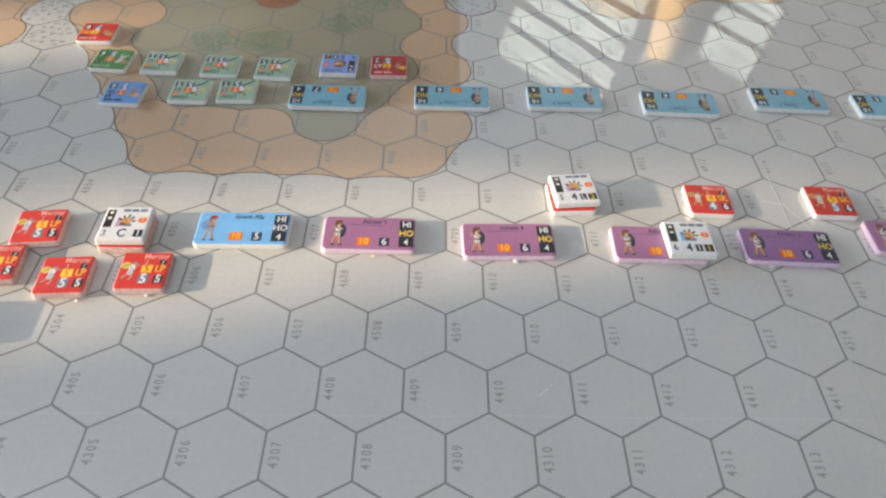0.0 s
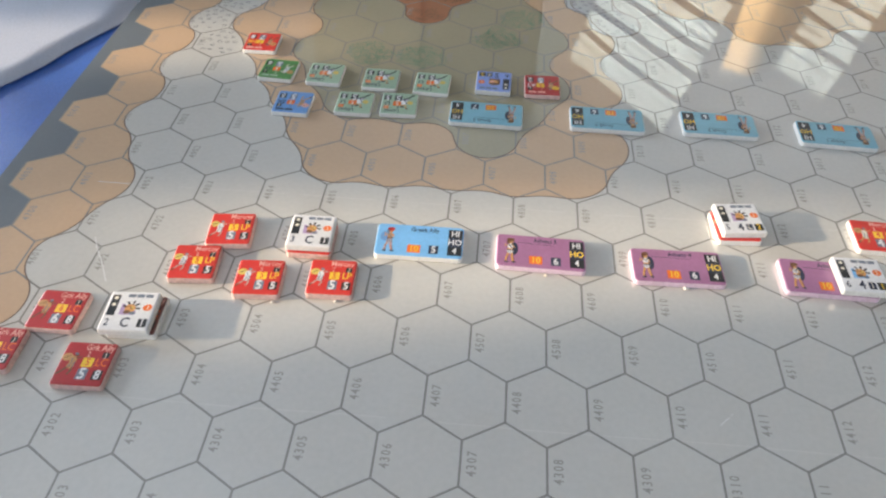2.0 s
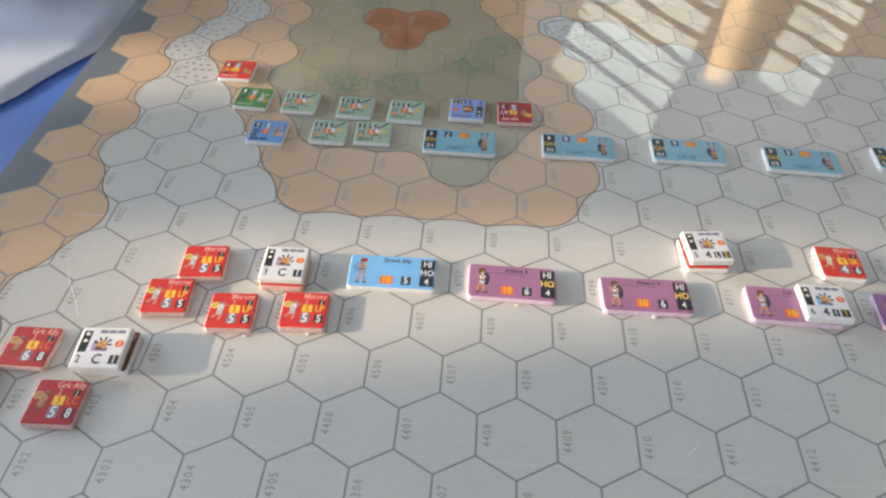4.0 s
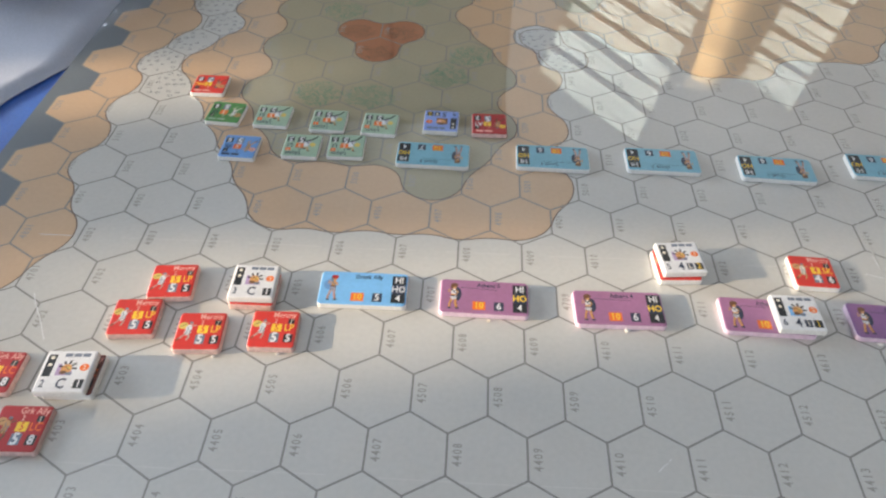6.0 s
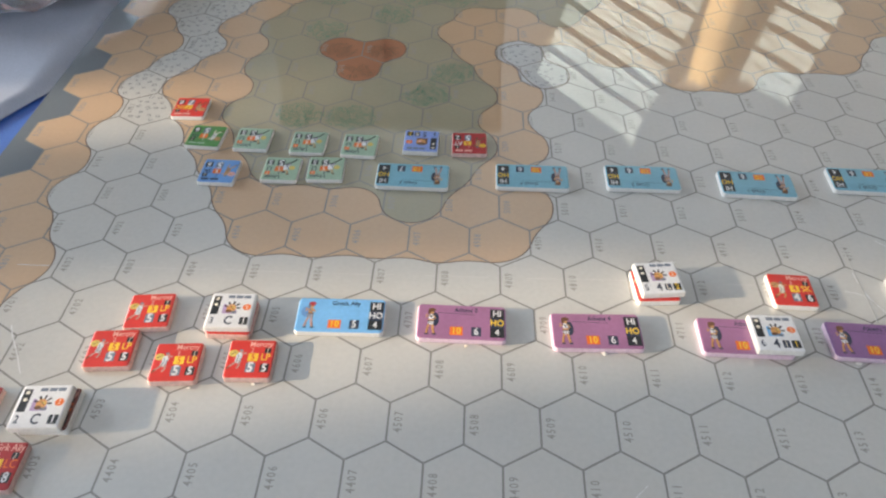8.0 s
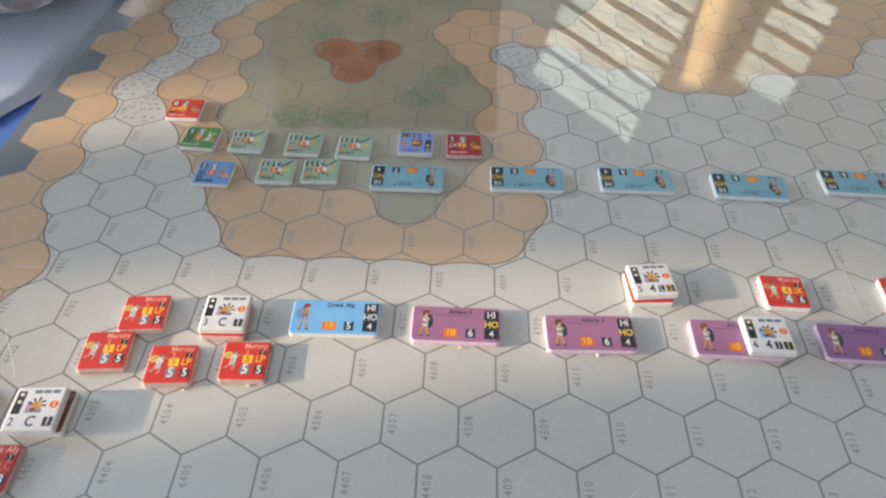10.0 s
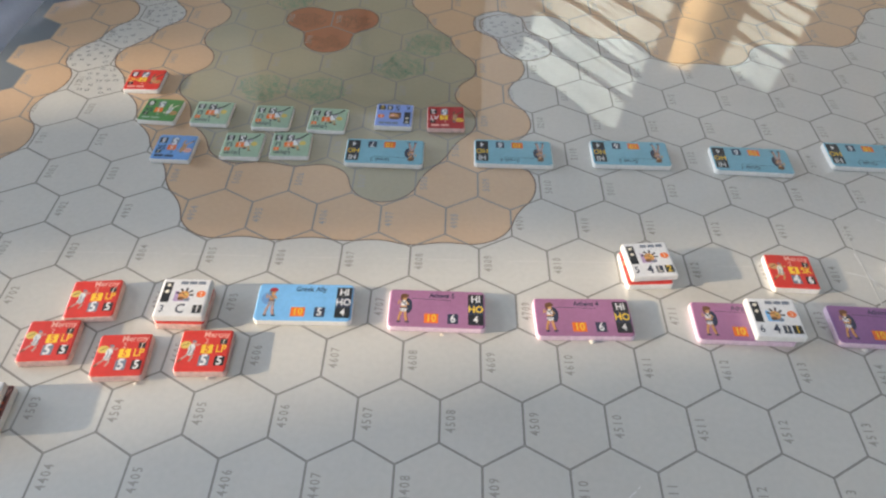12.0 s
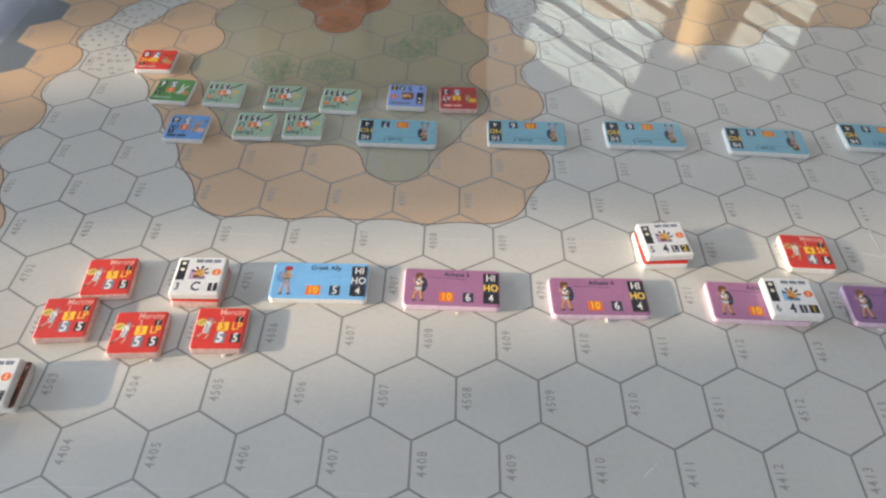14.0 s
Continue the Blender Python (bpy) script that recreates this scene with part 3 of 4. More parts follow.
def chip(name, x, y, angle, w, h, thick, z, face, core, label, group, corner=0.0009):
    root = tagged(new(name), label, "game counter", group)
    root.matrix_basis = pose(x, y, z, 0, 0, angle)
    shared(("body", w, h, thick, corner), lambda: lathe_rect(w, h, corner, [(0.0002, 0.0), (0.0, 0.00018), (0.0, thick - 0.00045), (0.00016, thick - 0.00018)], False), "body", core, root, "pale card edge")
    shared(("face", w, h, thick, corner), lambda: lathe_rect(w, h, corner, [(0.00016, thick - 0.00018), (0.00034, thick - 0.00005), (0.0006, thick)]), "face", face, root, "printed face")
    return root


def patch(root, name, x, y, w, h, material, thick, lift=1, r=0.0001):
    ob = shared((name, w, h, r), lambda: lathe_rect(w, h, r, [(0.0, 0.0), (0.0, 0.000002)]), name, material, root)
    ob.location = (x, y, thick + UP * lift)
    return ob


def disc(root, name, x, y, rx, ry, material, thick, lift=1, k=14):
    def build():
        bm = bmesh.new()
        bm.faces.new([bm.verts.new((rx * math.cos(6.2832 * i / k), ry * math.sin(6.2832 * i / k), 0)) for i in range(k)])
        return bm
    ob = shared((name, rx, ry, k), build, name, material, root)
    ob.location = (x, y, thick + UP * lift)
    return ob


def limb(root, name, pts, width, material, thick, lift=2):
    def build():
        bm = bmesh.new()
        ribbon(bm, [Vector(p) for p in pts], width, 0, closed=False)
        return bm
    ob = shared((name, tuple(pts), width), build, name, material, root)
    ob.location = (0, 0, thick + UP * lift)
    return ob


def word(root, text, x, y, size, material, thick, lift=3, bold=0.012):
    size = size * 1.22
    me = letters(text, size, bold)
    k = ("text", text, size, bold, material.name)
    if k not in FACES:
        m2 = me.copy()
        m2.materials.clear()
        m2.materials.append(material)
        FACES[k] = m2
    ob = new("lettering", FACES[k])
    ob.parent = root
    ob.location = (x, y, thick + UP * lift)
    return ob


M = 0.001


def bars(root, x, y, w, h, material, thick, n_=2):
    for i in range(n_):
        patch(root, "name_bar", x + (i - (n_ - 1) / 2) * w / n_, y, w / n_ * 0.86, h, material, thick, 3)


def runner(root, t, body, limbs, shield, sx=-2.9, sy=-0.4):
    """A small printed figure as plain shapes: trunk, head, limbs and shield."""
    disc(root, "shield", (sx - 1.7) * M, (sy + 2.0) * M, 1.35 * M, 1.15 * M, shield, t, 1, 11)
    limb(root, "shadow", (((sx - 2.5) * M, (sy + 1.6) * M), ((sx - 1.0) * M, (sy + 2.5) * M)), 0.22 * M, BROWN, t, 2)
    disc(root, "trunk", (sx - 0.1) * M, (sy + 1.0) * M, 0.85 * M, 1.4 * M, body, t, 2, 9)
    disc(root, "skirt", (sx - 0.2) * M, (sy - 0.4) * M, 0.9 * M, 0.9 * M, body, t, 2, 7)
    disc(root, "head", (sx + 0.3) * M, (sy + 2.7) * M, 0.5 * M, 0.55 * M, limbs, t, 3, 9)
    limb(root, "limb", (((sx - 0.3) * M, (sy - 0.4) * M), ((sx - 1.5) * M, (sy - 1.7) * M), ((sx - 2.5) * M, (sy - 2.7) * M)), 0.5 * M, limbs, t)
    limb(root, "limb", (((sx + 0.2) * M, (sy - 0.4) * M), ((sx + 0.4) * M, (sy - 1.8) * M), ((sx - 0.1) * M, (sy - 2.9) * M)), 0.5 * M, limbs, t)
    limb(root, "shadow", (((sx - 2.0) * M, (sy - 2.3) * M), ((sx - 2.8) * M, (sy - 3.0) * M)), 0.5 * M, BROWN, t, 3)
    limb(root, "shadow", (((sx - 0.5) * M, (sy + 1.7) * M), ((sx - 0.2) * M, (sy + 0.6) * M), ((sx - 0.6) * M, (sy - 0.7) * M)), 0.2 * M, GREYBOX, t, 4)
    limb(root, "shadow", (((sx + 0.5) * M, (sy + 0.9) * M), ((sx + 0.4) * M, (sy - 0.8) * M)), 0.18 * M, GREYBOX, t, 4)
    disc(root, "hair", (sx + 0.1) * M, (sy + 3.05) * M, 0.5 * M, 0.35 * M, GREYBOX, t, 4, 7)
    limb(root, "limb", (((sx + 0.4) * M, (sy + 1.7) * M), ((sx + 1.7) * M, (sy + 2.2) * M)), 0.42 * M, limbs, t)


def spearman(root, t):
    """A crouching printed spearman as plain shapes, with a gilt shield and a dark spear."""
    disc(root, "trunk", -1.5 * M, -0.6 * M, 1.15 * M, 1.7 * M, WHITE, t, 2, 9)
    disc(root, "skirt", -2.2 * M, -2.0 * M, 0.9 * M, 0.8 * M, ASH, t, 3, 7)
    disc(root, "shield", -3.7 * M, -0.3 * M, 1.05 * M, 1.1 * M, GOLD, t, 3, 11)
    limb(root, "spear", ((-1.3 * M, -2.2 * M), (-3.2 * M, -3.2 * M), (-4.9 * M, -5.2 * M)), 0.62 * M, BLACK, t, 4)
    limb(root, "shadow", ((-0.7 * M, -2.6 * M), (-1.9 * M, -1.2 * M), (-2.6 * M, 0.2 * M)), 0.35 * M, GREYBOX, t, 4)
    limb(root, "limb", ((-1.7 * M, 0.8 * M), (-2.5 * M, 1.8 * M), (-2.2 * M, 2.9 * M)), 0.5 * M, SKIN, t, 3)
    disc(root, "head", -1.0 * M, 1.5 * M, 0.6 * M, 0.6 * M, SKIN, t, 3, 8)
    disc(root, "hair", -1.1 * M, 2.1 * M, 0.75 * M, 0.45 * M, BLACK, t, 4, 7)
    disc(root, "shadow", -2.7 * M, 3.1 * M, 0.55 * M, 0.4 * M, BROWN, t, 4, 6)


def small_unit(name, x, y, angle, z, face, core, label, group, top, badge, left, right, kind, colours, thick=0.0024, top_is_bar=False):
    t = thick
    letter, box1, fig, lim, shield = colours
    root = chip(name, x, y, angle, 12.5 * M, 12.5 * M, t, z, face, core, label, group)
    if top_is_bar:
        bars(root, 2.0 * M, 4.6 * M, 6.4 * M, 1.0 * M, letter, t, 2)
    else:
        word(root, top, 2.3 * M, 4.6 * M, 2.1 * M, letter, t)
    if face is MINT:
        spearman(root, t)
    else:
        runner(root, t, fig, lim, shield)
    word(root, badge, 0.2 * M, 2.6 * M, 1.7 * M, letter, t)
    patch(root, "code_box", 4.3 * M, 2.6 * M, 1.7 * M, 1.7 * M, BLACK if face is not MINT else ORANGE, t, 2)
    word(root, "J", 4.3 * M, 2.6 * M, 1.5 * M, CREAM, t)
    patch(root, "strength_box", 0.7 * M, 0.35 * M, 2.7 * M, 2.6 * M, YELLOW if face in (RED, DARKRED) else ORANGE, t, 2)
    word(root, left, 0.7 * M, 0.35 * M, 2.3 * M, RED if face in (RED, DARKRED) else CREAM, t)
    word(root, kind, 4.0 * M, 0.35 * M, 2.6 * M, box1, t)
    patch(root, "number_box", 0.5 * M, -3.0 * M, 2.5 * M, 3.0 * M, GREYBOX if face is not MINT else BLACK, t, 2)
    word(root, left, 0.5 * M, -3.0 * M, 3.6 * M, WHITE, t, bold=0.025)
    patch(root, "number_box", 4.2 * M, -3.1 * M, 2.4 * M, 2.7 * M, BLACK, t, 2)
    word(root, right, 4.2 * M, -3.1 * M, 2.9 * M, WHITE, t, bold=0.025)
    return root


def leader(name, x, y, angle, z, label, group, a, b, c, face=WHITE, back=LILAC, thick=0.0021, extra=""):
    t = thick
    root = chip(name, x, y, angle, 12.5 * M, 12.5 * M, t, z, face, CORE, label, group, 0.0005)
    bars(root, 1.6 * M, 4.7 * M, 6.6 * M, 1.05 * M, GREYBOX, t, 3)
    patch(root, "side_bar", -4.4 * M, 1.6 * M, 2.1 * M, 6.6 * M, BLACK, t, 1)
    for i in range(2):
        disc(root, "star", -4.4 * M, (3.9 - 2.1 * i) * M, 0.6 * M, 0.6 * M, CREAM, t, 2, 5)
    patch(root, "portrait", -0.3 * M, 0.3 * M, 4.0 * M, 3.4 * M, back, t, 1)
    if face is PERI:
        disc(root, "head", 0.1 * M, 0.9 * M, 1.7 * M, 1.7 * M, RUDDY, t, 3, 11)
        disc(root, "hair", -0.2 * M, 1.9 * M, 1.7 * M, 0.8 * M, BROWN, t, 4, 9)
        disc(root, "cheek", 0.5 * M, 0.5 * M, 0.7 * M, 0.6 * M, PINK, t, 4, 9)
    else:
        for i in range(10):
            an, far = radians(-25 + 21 * i), (1.9, 2.3)[i % 2] * M
            limb(root, "crest", ((0.2 * M + 0.9 * M * math.cos(an), 0.8 * M + 0.9 * M * math.sin(an)), (0.2 * M + far * math.cos(an), 0.8 * M + far * math.sin(an))), 0.55 * M, (WHITE, BLACK)[i % 2], t, 2)
        disc(root, "mask", 0.0, 0.5 * M, 1.4 * M, 1.5 * M, RUDDY, t, 3, 9)
        disc(root, "mask", 0.45 * M, 0.85 * M, 0.55 * M, 0.35 * M, GOLD, t, 4, 7)
        disc(root, "beard", -0.5 * M, -0.55 * M, 0.9 * M, 0.6 * M, BROWN, t, 4, 7)
        limb(root, "fine_line", ((-1.3 * M, 1.0 * M), (-0.2 * M, 1.2 * M), (0.7 * M, 0.2 * M)), 0.2 * M, BROWN, t, 5)
        disc(root, "shoulder", 1.0 * M, -0.9 * M, 0.9 * M, 0.5 * M, GREYBOX, t, 4, 7)
    disc(root, "seal", 4.3 * M, 1.0 * M, 1.15 * M, 1.1 * M, ORANGE, t, 2)
    word(root, "2", 4.3 * M, 1.0 * M, 1.4 * M, CREAM, t)
    word(root, a, -4.5 * M, -3.9 * M, 2.6 * M, NAVY, t)
    word(root, b, (0.0 if not extra else -0.9) * M, -3.9 * M, 3.4 * M, NAVY, t, bold=0.02)
    if extra:
        patch(root, "number_box", 1.7 * M, -3.9 * M, 1.9 * M, 2.5 * M, NAVY, t, 2)
        word(root, extra, 1.7 * M, -3.9 * M, 2.3 * M, CREAM, t)
    patch(root, "number_box", 4.3 * M, -3.9 * M, 2.3 * M, 2.6 * M, BLACK, t, 2)
    word(root, c, 4.3 * M, -3.9 * M, 2.5 * M, YELLOW if extra else WHITE, t, bold=0.015)
    return root


def long_unit(name, x, y, angle, z, face, label, group, title, number, ho, core=CORE, blue=False, thick=0.0019):
    t = thick
    root = chip(name, x, y, angle, 24.8 * M, 12.5 * M, t, z, face, core, label, group, 0.0013)
    word(root, title, 1.2 * M, 4.2 * M, 1.85 * M, NAVY, t, bold=0.012)
    # figure as plain shapes
    cx = -8.5 * M
    if blue:
        disc(root, "shield", cx - 1.2 * M, 1.0 * M, 1.5 * M, 2.0 * M, BLUE, t, 1, 12)
    else:
        disc(root, "cape", cx + 1.05 * M, 0.6 * M, 1.15 * M, 2.5 * M, NAVY, t, 1, 12)
    disc(root, "trunk", cx, 1.3 * M, 0.75 * M, 1.15 * M, SKIN if blue else ROSY if face is TEAL else WHITE, t, 2, 9)
    disc(root, "skirt", cx, -0.6 * M, 0.95 * M, 0.9 * M, ASH if blue else ROSY if face is TEAL else WHITE, t, 2, 7)
    if not blue:
        limb(root, "trim", ((cx - 0.7 * M, 2.2 * M), (cx, 1.5 * M), (cx + 0.7 * M, 2.2 * M)), 0.32 * M, BLACK, t, 4)
        limb(root, "trim", ((cx - 0.85 * M, -0.15 * M), (cx + 0.85 * M, -0.15 * M)), 0.28 * M, BLACK, t, 5)
    limb(root, "belt", ((cx - 0.9 * M, 0.35 * M), (cx + 0.9 * M, 0.35 * M)), 0.45 * M, BROWN if blue else RUDDY, t, 3)
    for k in (-0.5, 0.05, 0.6):
        limb(root, "fold", ((cx + k * M, 0.1 * M), (cx + 1.2 * k * M, -1.3 * M)), 0.2 * M, GREYBOX, t, 4)
    limb(root, "strap", ((cx - 0.6 * M, 2.1 * M), (cx + 0.5 * M, 0.8 * M)), 0.3 * M, GREYBOX, t, 3)
    disc(root, "head", cx + 0.1 * M, 3.0 * M, 0.62 * M, 0.75 * M, SKIN, t, 2, 9)
    disc(root, "helmet", cx + 0.1 * M, 3.9 * M, 1.1 * M, 0.75 * M, BROWN if not blue else DARKRED, t, 3, 9)
    disc(root, "hair", cx - 0.6 * M, 3.1 * M, 0.4 * M, 0.8 * M, BROWN if not blue else GREYBOX, t, 3, 7)
    for q, (a, b, c) in ((-1, (0.5, 0.95, 1.15)), (1, (0.45, 0.55, 0.9))):
        limb(root, "limb", ((cx + q * a * M, -1.2 * M), (cx + q * b * M, -2.9 * M), (cx + q * c * M, -4.3 * M)), 0.62 * M, ROSY if blue or face is TEAL else RUDDY, t)
        limb(root, "shadow", ((cx + (q * b + 0.3) * M, -2.4 * M), (cx + (q * c + 0.28) * M, -4.2 * M)), 0.16 * M, BROWN, t, 4)
        disc(root, "boot", cx + (q * c + 0.15) * M, -4.6 * M, 0.6 * M, 0.32 * M, NAVY, t, 3, 7)
    limb(root, "limb", ((cx - 0.6 * M, 2.0 * M), (cx - 1.5 * M, 1.1 * M), (cx - 1.3 * M, 2.4 * M)), 0.42 * M, SKIN, t)
    limb(root, "limb", ((cx + 0.6 * M, 2.0 * M), (cx + 1.2 * M, 0.9 * M)), 0.42 * M, SKIN, t)
    if not blue:
        limb(root, "fine_line", ((-6.6 * M, 3.1 * M), (3.6 * M, 2.7 * M)), 0.14 * M, NAVY, t, 1)
    patch(root, "strength_box", -1.4 * M, -3.3 * M, 3.6 * M, 3.0 * M, ORANGE, t, 1)
    word(root, "10", -1.4 * M, -3.3 * M, 2.7 * M, YELLOW, t, bold=0.02)
    patch(root, "number_box", 4.1 * M, -3.3 * M, 2.7 * M, 3.1 * M, NAVY, t, 1)
    word(root, number, 4.1 * M, -3.3 * M, 2.9 * M, WHITE, t, bold=0.02)
    for i, (s, m) in enumerate((("HI", WHITE), ("HO", ho), ("4", WHITE))):
        patch(root, "code_box", 9.9 * M, (3.3 - 3.35 * i) * M, 3.9 * M, 3.34 * M, BLACK if i != 1 else NAVY, t, 1)
        word(root, s, 9.9 * M, (3.3 - 3.35 * i) * M, 2.6 * M, m, t, bold=0.02)
    return root


LP = (PINK, YELLOW, WHITE, ROSY, GOLD)
LI = (NAVY, NAVY, WHITE, CREAM, GOLD)
T0 = 0.00006
NEAR, FAR = "red and white counters in the near ranks", "counters in the far ranks"

# near ranks
for x, y, a in ((-0.1081, 0.0475, 5.5), (-0.1141, 0.0340, 4.5), (-0.0954, 0.0304, 4.0), (-0.0762, 0.0324, 2.2)):
    small_unit("light_troop_counter", x, y, a, T0, RED, WORN, "red square card counter with white runner shape, on the map", NEAR, "Mercny", "2", "5", "5", "LP", LP, 0.0022)
for x, y, a, b_, l_ in ((-0.1429, 0.0142, 1.0, "6", "8"), (-0.1292, -0.0011, 2.0, "5", "8"), (-0.1533, 0.0012, 1.5, "5", "8")):
    small_unit("cavalry_counter", x, y, a, T0, DARKRED, WORN, "dark red square card counter with brown rider, on the map", NEAR, "Grk Ally", "2", b_, l_, "LC",
               (PINK, ORANGE, SKIN, BROWN, SKIN), 0.0021)
small_unit("skirmisher_counter", 0.0752, 0.0647, -1.2, T0, RED, CORE, "bright red square card counter with a pale archer, on the map", NEAR, "Mercny", "2", "4", "6", "SK", (PINK, YELLOW, CREAM, SKIN, SKIN), 0.0021)
small_unit("skirmisher_counter", 0.1106, 0.0653, -1.0, T0, RED, CORE, "bright red square card counter with a pale archer, on the map", NEAR, "Mercny", "2", "5", "6", "SK", (PINK, YELLOW, CREAM, SKIN, SKIN), 0.0021)
# stacks topped by white leaders
small_unit("light_troop_counter", -0.0845, 0.0463, 0.5, T0, RED, WORN, "red square card counter under a white leader counter", NEAR, "Mercny", "2", "5", "5", "LP", LP, 0.0022)
leader("leader_counter", -0.0846, 0.0469, 1.6, T0 + 0.0024, "white square leader counter with striped crest, on a red counter", "white leader counters", "3", "C", "1")
small_unit("cavalry_counter", -0.1224, 0.0146, 3.0, T0, MAROON, CORE, "maroon square card counter under a white leader counter", NEAR, "Grk Ally", "2", "5", "8", "LC", (PINK, ORANGE, SKIN, BROWN, SKIN), 0.0022)
leader("leader_counter", -0.1235, 0.0139, 4.0, T0 + 0.0024, "white square leader counter with striped crest, on a dark red counter", "white leader counters", "2", "C", "1")
small_unit("skirmisher_counter", 0.0355, 0.0645, 4.0, T0, RED, CORE, "bright red square card counter under a white leader counter", NEAR, "Mercny", "2", "4", "6", "SK", (PINK, YELLOW, CREAM, SKIN, SKIN), 0.0021)
leader("leader_counter", 0.0363, 0.0655, 6.3, T0 + 0.0023, "white square leader counter with striped crest, on a red counter", "white leader counters", "5", "4", "2", extra="L")
# long near counters
long_unit("long_counter", -0.0545, 0.0487, 1.1, T0, SKYBLUE, "long sky-blue card counter with a printed soldier shape", "long counters in the near rank", "Greek Ally", "5", WHITE, blue=True)
long_unit("long_counter", -0.0206, 0.0479, -0.1, T0, PURPLE, "long mauve card counter with a printed soldier shape", "long counters in the near rank", "Athens 5", "6", YELLOW, MAUVECORE)
long_unit("long_counter", 0.0167, 0.0467, 1.8, T0, PURPLE, "long mauve card counter with a nicked front edge", "long counters in the near rank", "Athens 4", "6", YELLOW, MAUVECORE)
long_unit("long_counter", 0.0572, 0.0468, -0.3, T0, PURPLE, "long mauve card counter half covered by a white leader counter", "long counters in the near rank", "Athens 3", "6", YELLOW, MAUVECORE)
leader("leader_counter", 0.0648, 0.0466, 0.5, T0 + 0.0022, "white square leader counter with blue portrait, lying on a mauve counter", "white leader counters", "6", "4", "1", back=SKYBLUE, extra="1")
long_unit("long_counter", 0.0925, 0.0469, -1.5, T0, VIOLET, "long violet card counter with a nicked front edge", "long counters in the near rank", "Athens 2", "6", YELLOW, MAUVECORE)
long_unit("long_counter", 0.1290, 0.0512, -1.5, T0, PURPLE, "long mauve card counter with a printed soldier shape", "long counters in the near rank", "Athens 1", "6", YELLOW, MAUVECORE)
# far ranks, turned to face this side
for x, y, a, ttl, nb in ((-0.0390, 0.1116, -0.3, "Greek 5", "7"), (0.0018, 0.1133, 0.0, "Greek 4", "6"), (0.0393, 0.1147, 0.0, "Greek 2", "6"), (0.0776, 0.1133, -1.9, "Greek 1", "6"),
                         (0.1157, 0.1172, -1.8, "Greek 3", "6"), (0.1500, 0.1145, -1.5, "Greek 6", "6")):
    long_unit("long_counter", x, y, 180 + a, T0, TEAL, "long pale teal card counter turned upside down on the map", "long counters in the far rank", ttl, nb, YELLOW)
for x, y, a, dz in ((-0.0980, 0.1297, -0.8, 0), (-0.0776, 0.1286, -0.3, 0), (-0.0591, 0.1280, -1.5, 0), (-0.0844, 0.1130, 0.1, 0), (-0.0691, 0.1140, 2.0, 0)):
    small_unit("light_infantry_counter", x, y, 180 + a, T0 + dz, MINT, CORE, "mint green square card counter with a white spearman shape", FAR, "Libyan", "4", "5", "5", "LI", LI, 0.0018)
small_unit("skirmisher_counter", -0.1153, 0.1302, 177, T0, GREEN, CORE, "dark green square card counter with a white horned shape", FAR, "", "4", "5", "6", "SK", (MINT, NAVY, WHITE, CREAM, SKIN), 0.0019, True)
small_unit("skirmisher_counter", -0.1053, 0.1105, 179, T0, BLUE, CORE, "blue square card counter with a slinger shape", FAR, "", "1", "5", "6", "SK", (NAVY, NAVY, SKIN, SKIN, PINK), 0.0019, True)
small_unit("cavalry_counter", -0.1261, 0.1479, 181, T0, RED, CORE, "red square card counter with a brown horse shape", FAR, "", "2", "7", "8", "HC", (PINK, YELLOW, SKIN, BROWN, SKIN), 0.0019, True)
small_unit("artillery_counter", -0.0200, 0.1309, 181.5, T0, DARKRED, WORN, "dark red square card counter with a brown engine shape", FAR, "", "1", "5", "2", "AT", (PINK, WHITE, SKIN, BROWN, YELLOW), 0.0019, True)
leader("leader_counter", -0.0373, 0.1310, 179, T0, "periwinkle blue leader counter with a printed portrait shape", FAR, "6", "5", "2", face=PERI, back=BROWN, extra="4")


# ---------------------------------------------------------------- small litter
def fleck(x, y, z, size, material, seed, label):
    rng = random.Random(seed)
    bm = bmesh.new()
    bmesh.ops.create_icosphere(bm, subdivisions=1, radius=size)
    for v in bm.verts:
        v.co = Vector((v.co.x * rng.uniform(0.6, 1.5), v.co.y * rng.uniform(0.5, 1.1), v.co.z * 0.45 * rng.uniform(0.6, 1.2)))
    low = min(v.co.z for v in bm.verts)
    ob = finish("paper_crumb", bm, material)
    ob.location = (x, y, z - low)
    return tagged(ob, label, "crumb", "torn card crumbs")


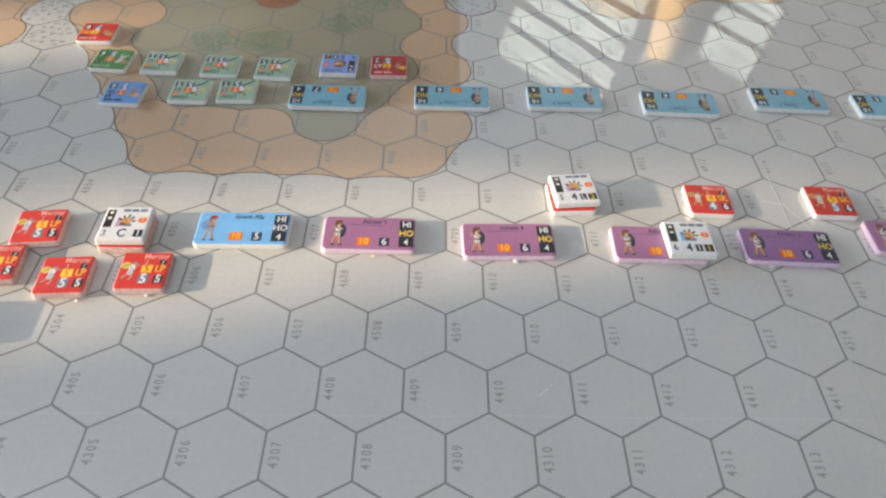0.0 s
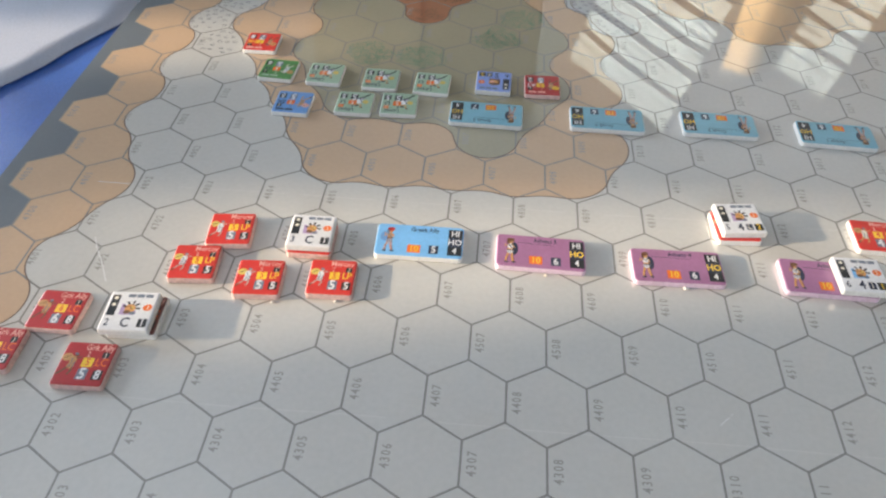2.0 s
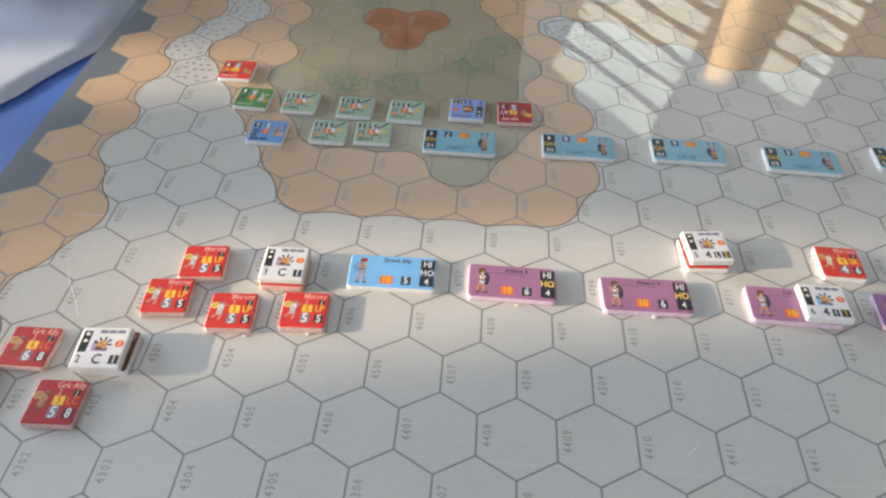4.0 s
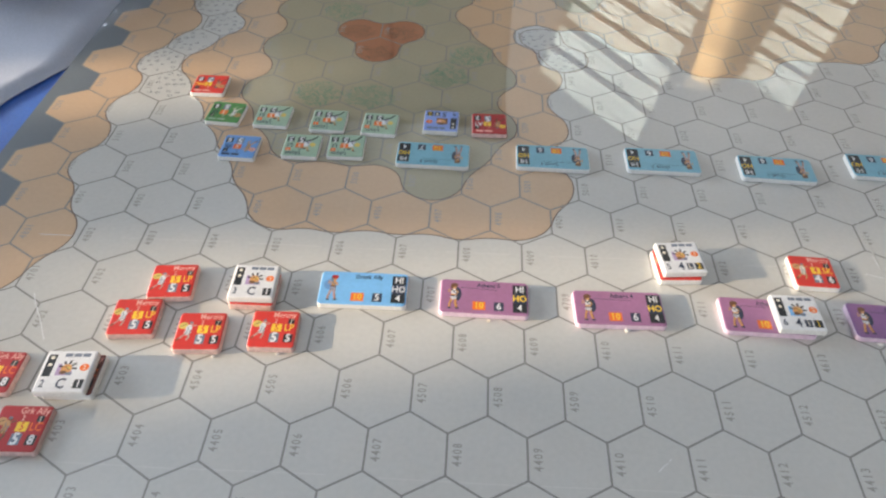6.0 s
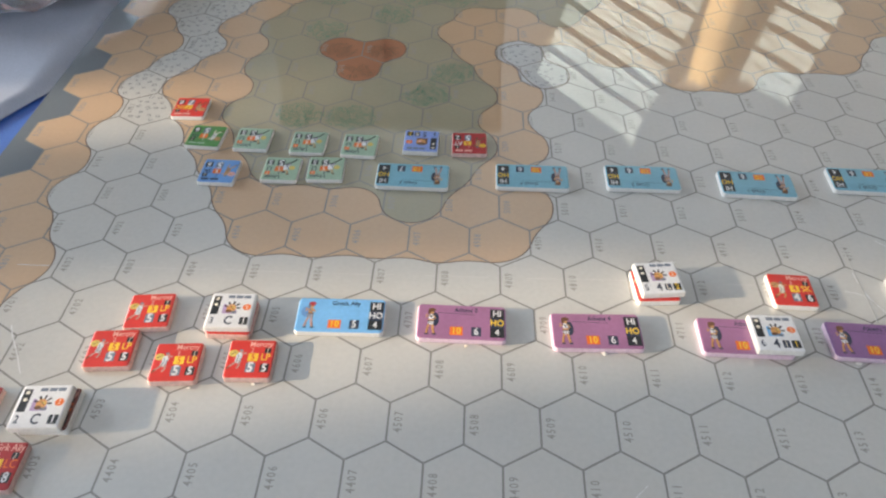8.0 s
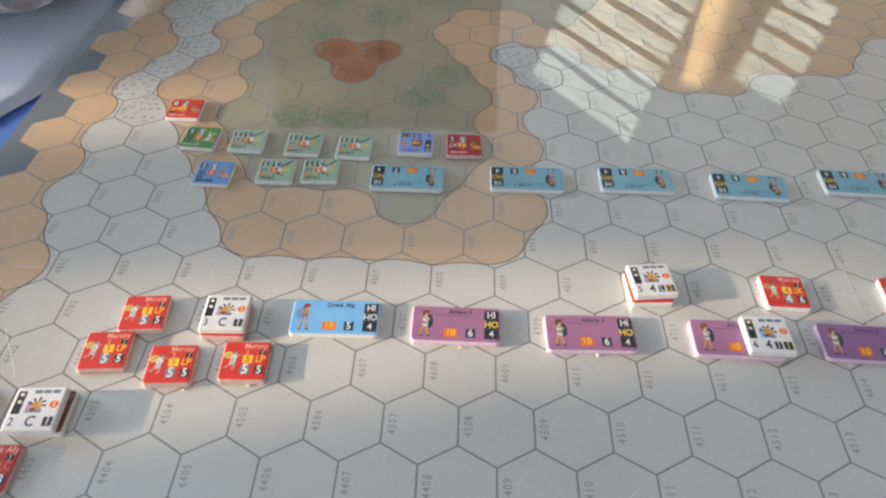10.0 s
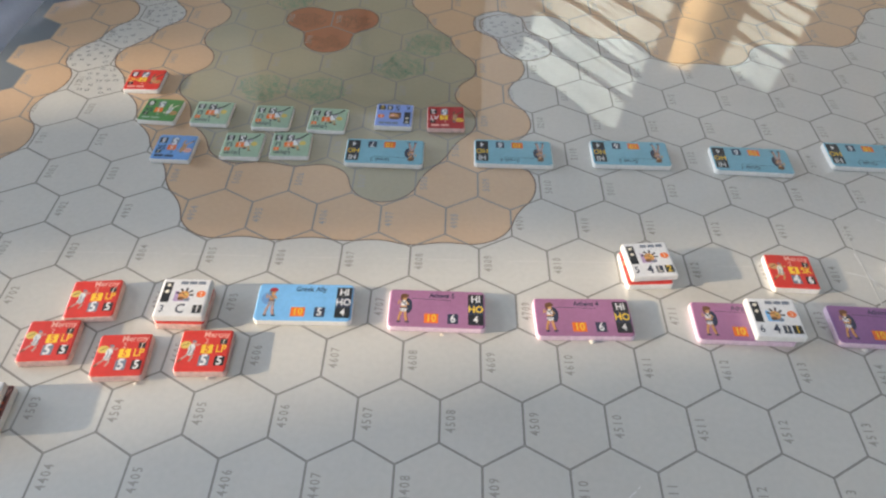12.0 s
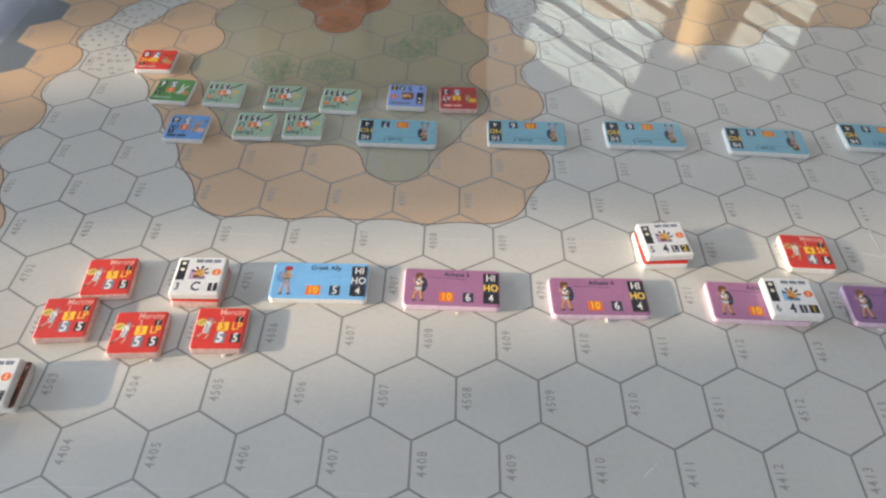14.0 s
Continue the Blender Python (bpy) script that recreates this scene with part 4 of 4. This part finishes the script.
fleck(0.0183, 0.0402, 0.00006, 0.0009, CORE, 3, "small white crumb of torn card by a mauve counter")
fleck(0.0862, 0.0402, 0.00006, 0.0008, CORE, 5, "small white crumb of torn card by a violet counter")
fleck(-0.0192, 0.0408, 0.00006, 0.0006, CREAM, 7, "small cream crumb lying on the map")
fleck(-0.0742, 0.0258, 0.00006, 0.0006, CORE, 8, "small white crumb of torn card by a red counter")
fleck(-0.0905, 0.0238, 0.00006, 0.0006, CORE, 9, "small white crumb of torn card by a red counter")


def scratches():
    bm = bmesh.new()
    ribbon(bm, [Vector((0.0208, -0.0012)), Vector((0.0222, 0.0003)), Vector((0.0232, 0.0010))], 0.00022, 0.000047, closed=False)
    ribbon(bm, [Vector((0.0236, 0.0016)), Vector((0.0242, 0.0022))], 0.00018, 0.000047, closed=False)
    part("scratch", bm, SCUFF, MAP, "short white scratch in the film")


scratches()


def counter_bag():
    root = tagged(new("counter_bag"), "crumpled clear plastic bag of loose counters on white cloth", "plastic bag")
    root.location = (-0.239, 0.256, 0.0008)
    bm = bmesh.new()
    bmesh.ops.create_icosphere(bm, subdivisions=4, radius=1.0)
    for v in bm.verts:
        c = v.co.copy()
        k = 1 + 0.16 * noise.noise(c * 2.3) + 0.09 * noise.noise(c * 6)
        v.co = Vector((c.x * 0.058 * k, c.y * 0.054 * k, max(-0.012, c.z * 0.014 * k) + 0.012))
    part("bag", bm, CLEAR, root, "clear crinkled plastic film", True)
    rng = random.Random(11)
    mats = (BROWN, BLACK, PINK, NAVY, MAROON, GREEN, BLACK)
    for i in range(18):
        o = shared(("loose", i % 2), lambda: lathe_rect(12.5 * M, 12.5 * M, 0.0012, [(0.0, 0.0), (0.0, 0.0016), (0.0004, 0.002)]), "loose_counter", mats[i % len(mats)], root)
        o.matrix_basis = pose(-0.030 + 0.0125 * (i % 6) + rng.uniform(-0.002, 0.002), (-0.022 if i % 6 > 3 else -0.031) + 0.017 * (i // 6) + rng.uniform(-0.002, 0.002), 0.003 + rng.uniform(0, 0.004), rng.uniform(-8, 8), rng.uniform(-8, 8), rng.uniform(0, 180))


counter_bag()
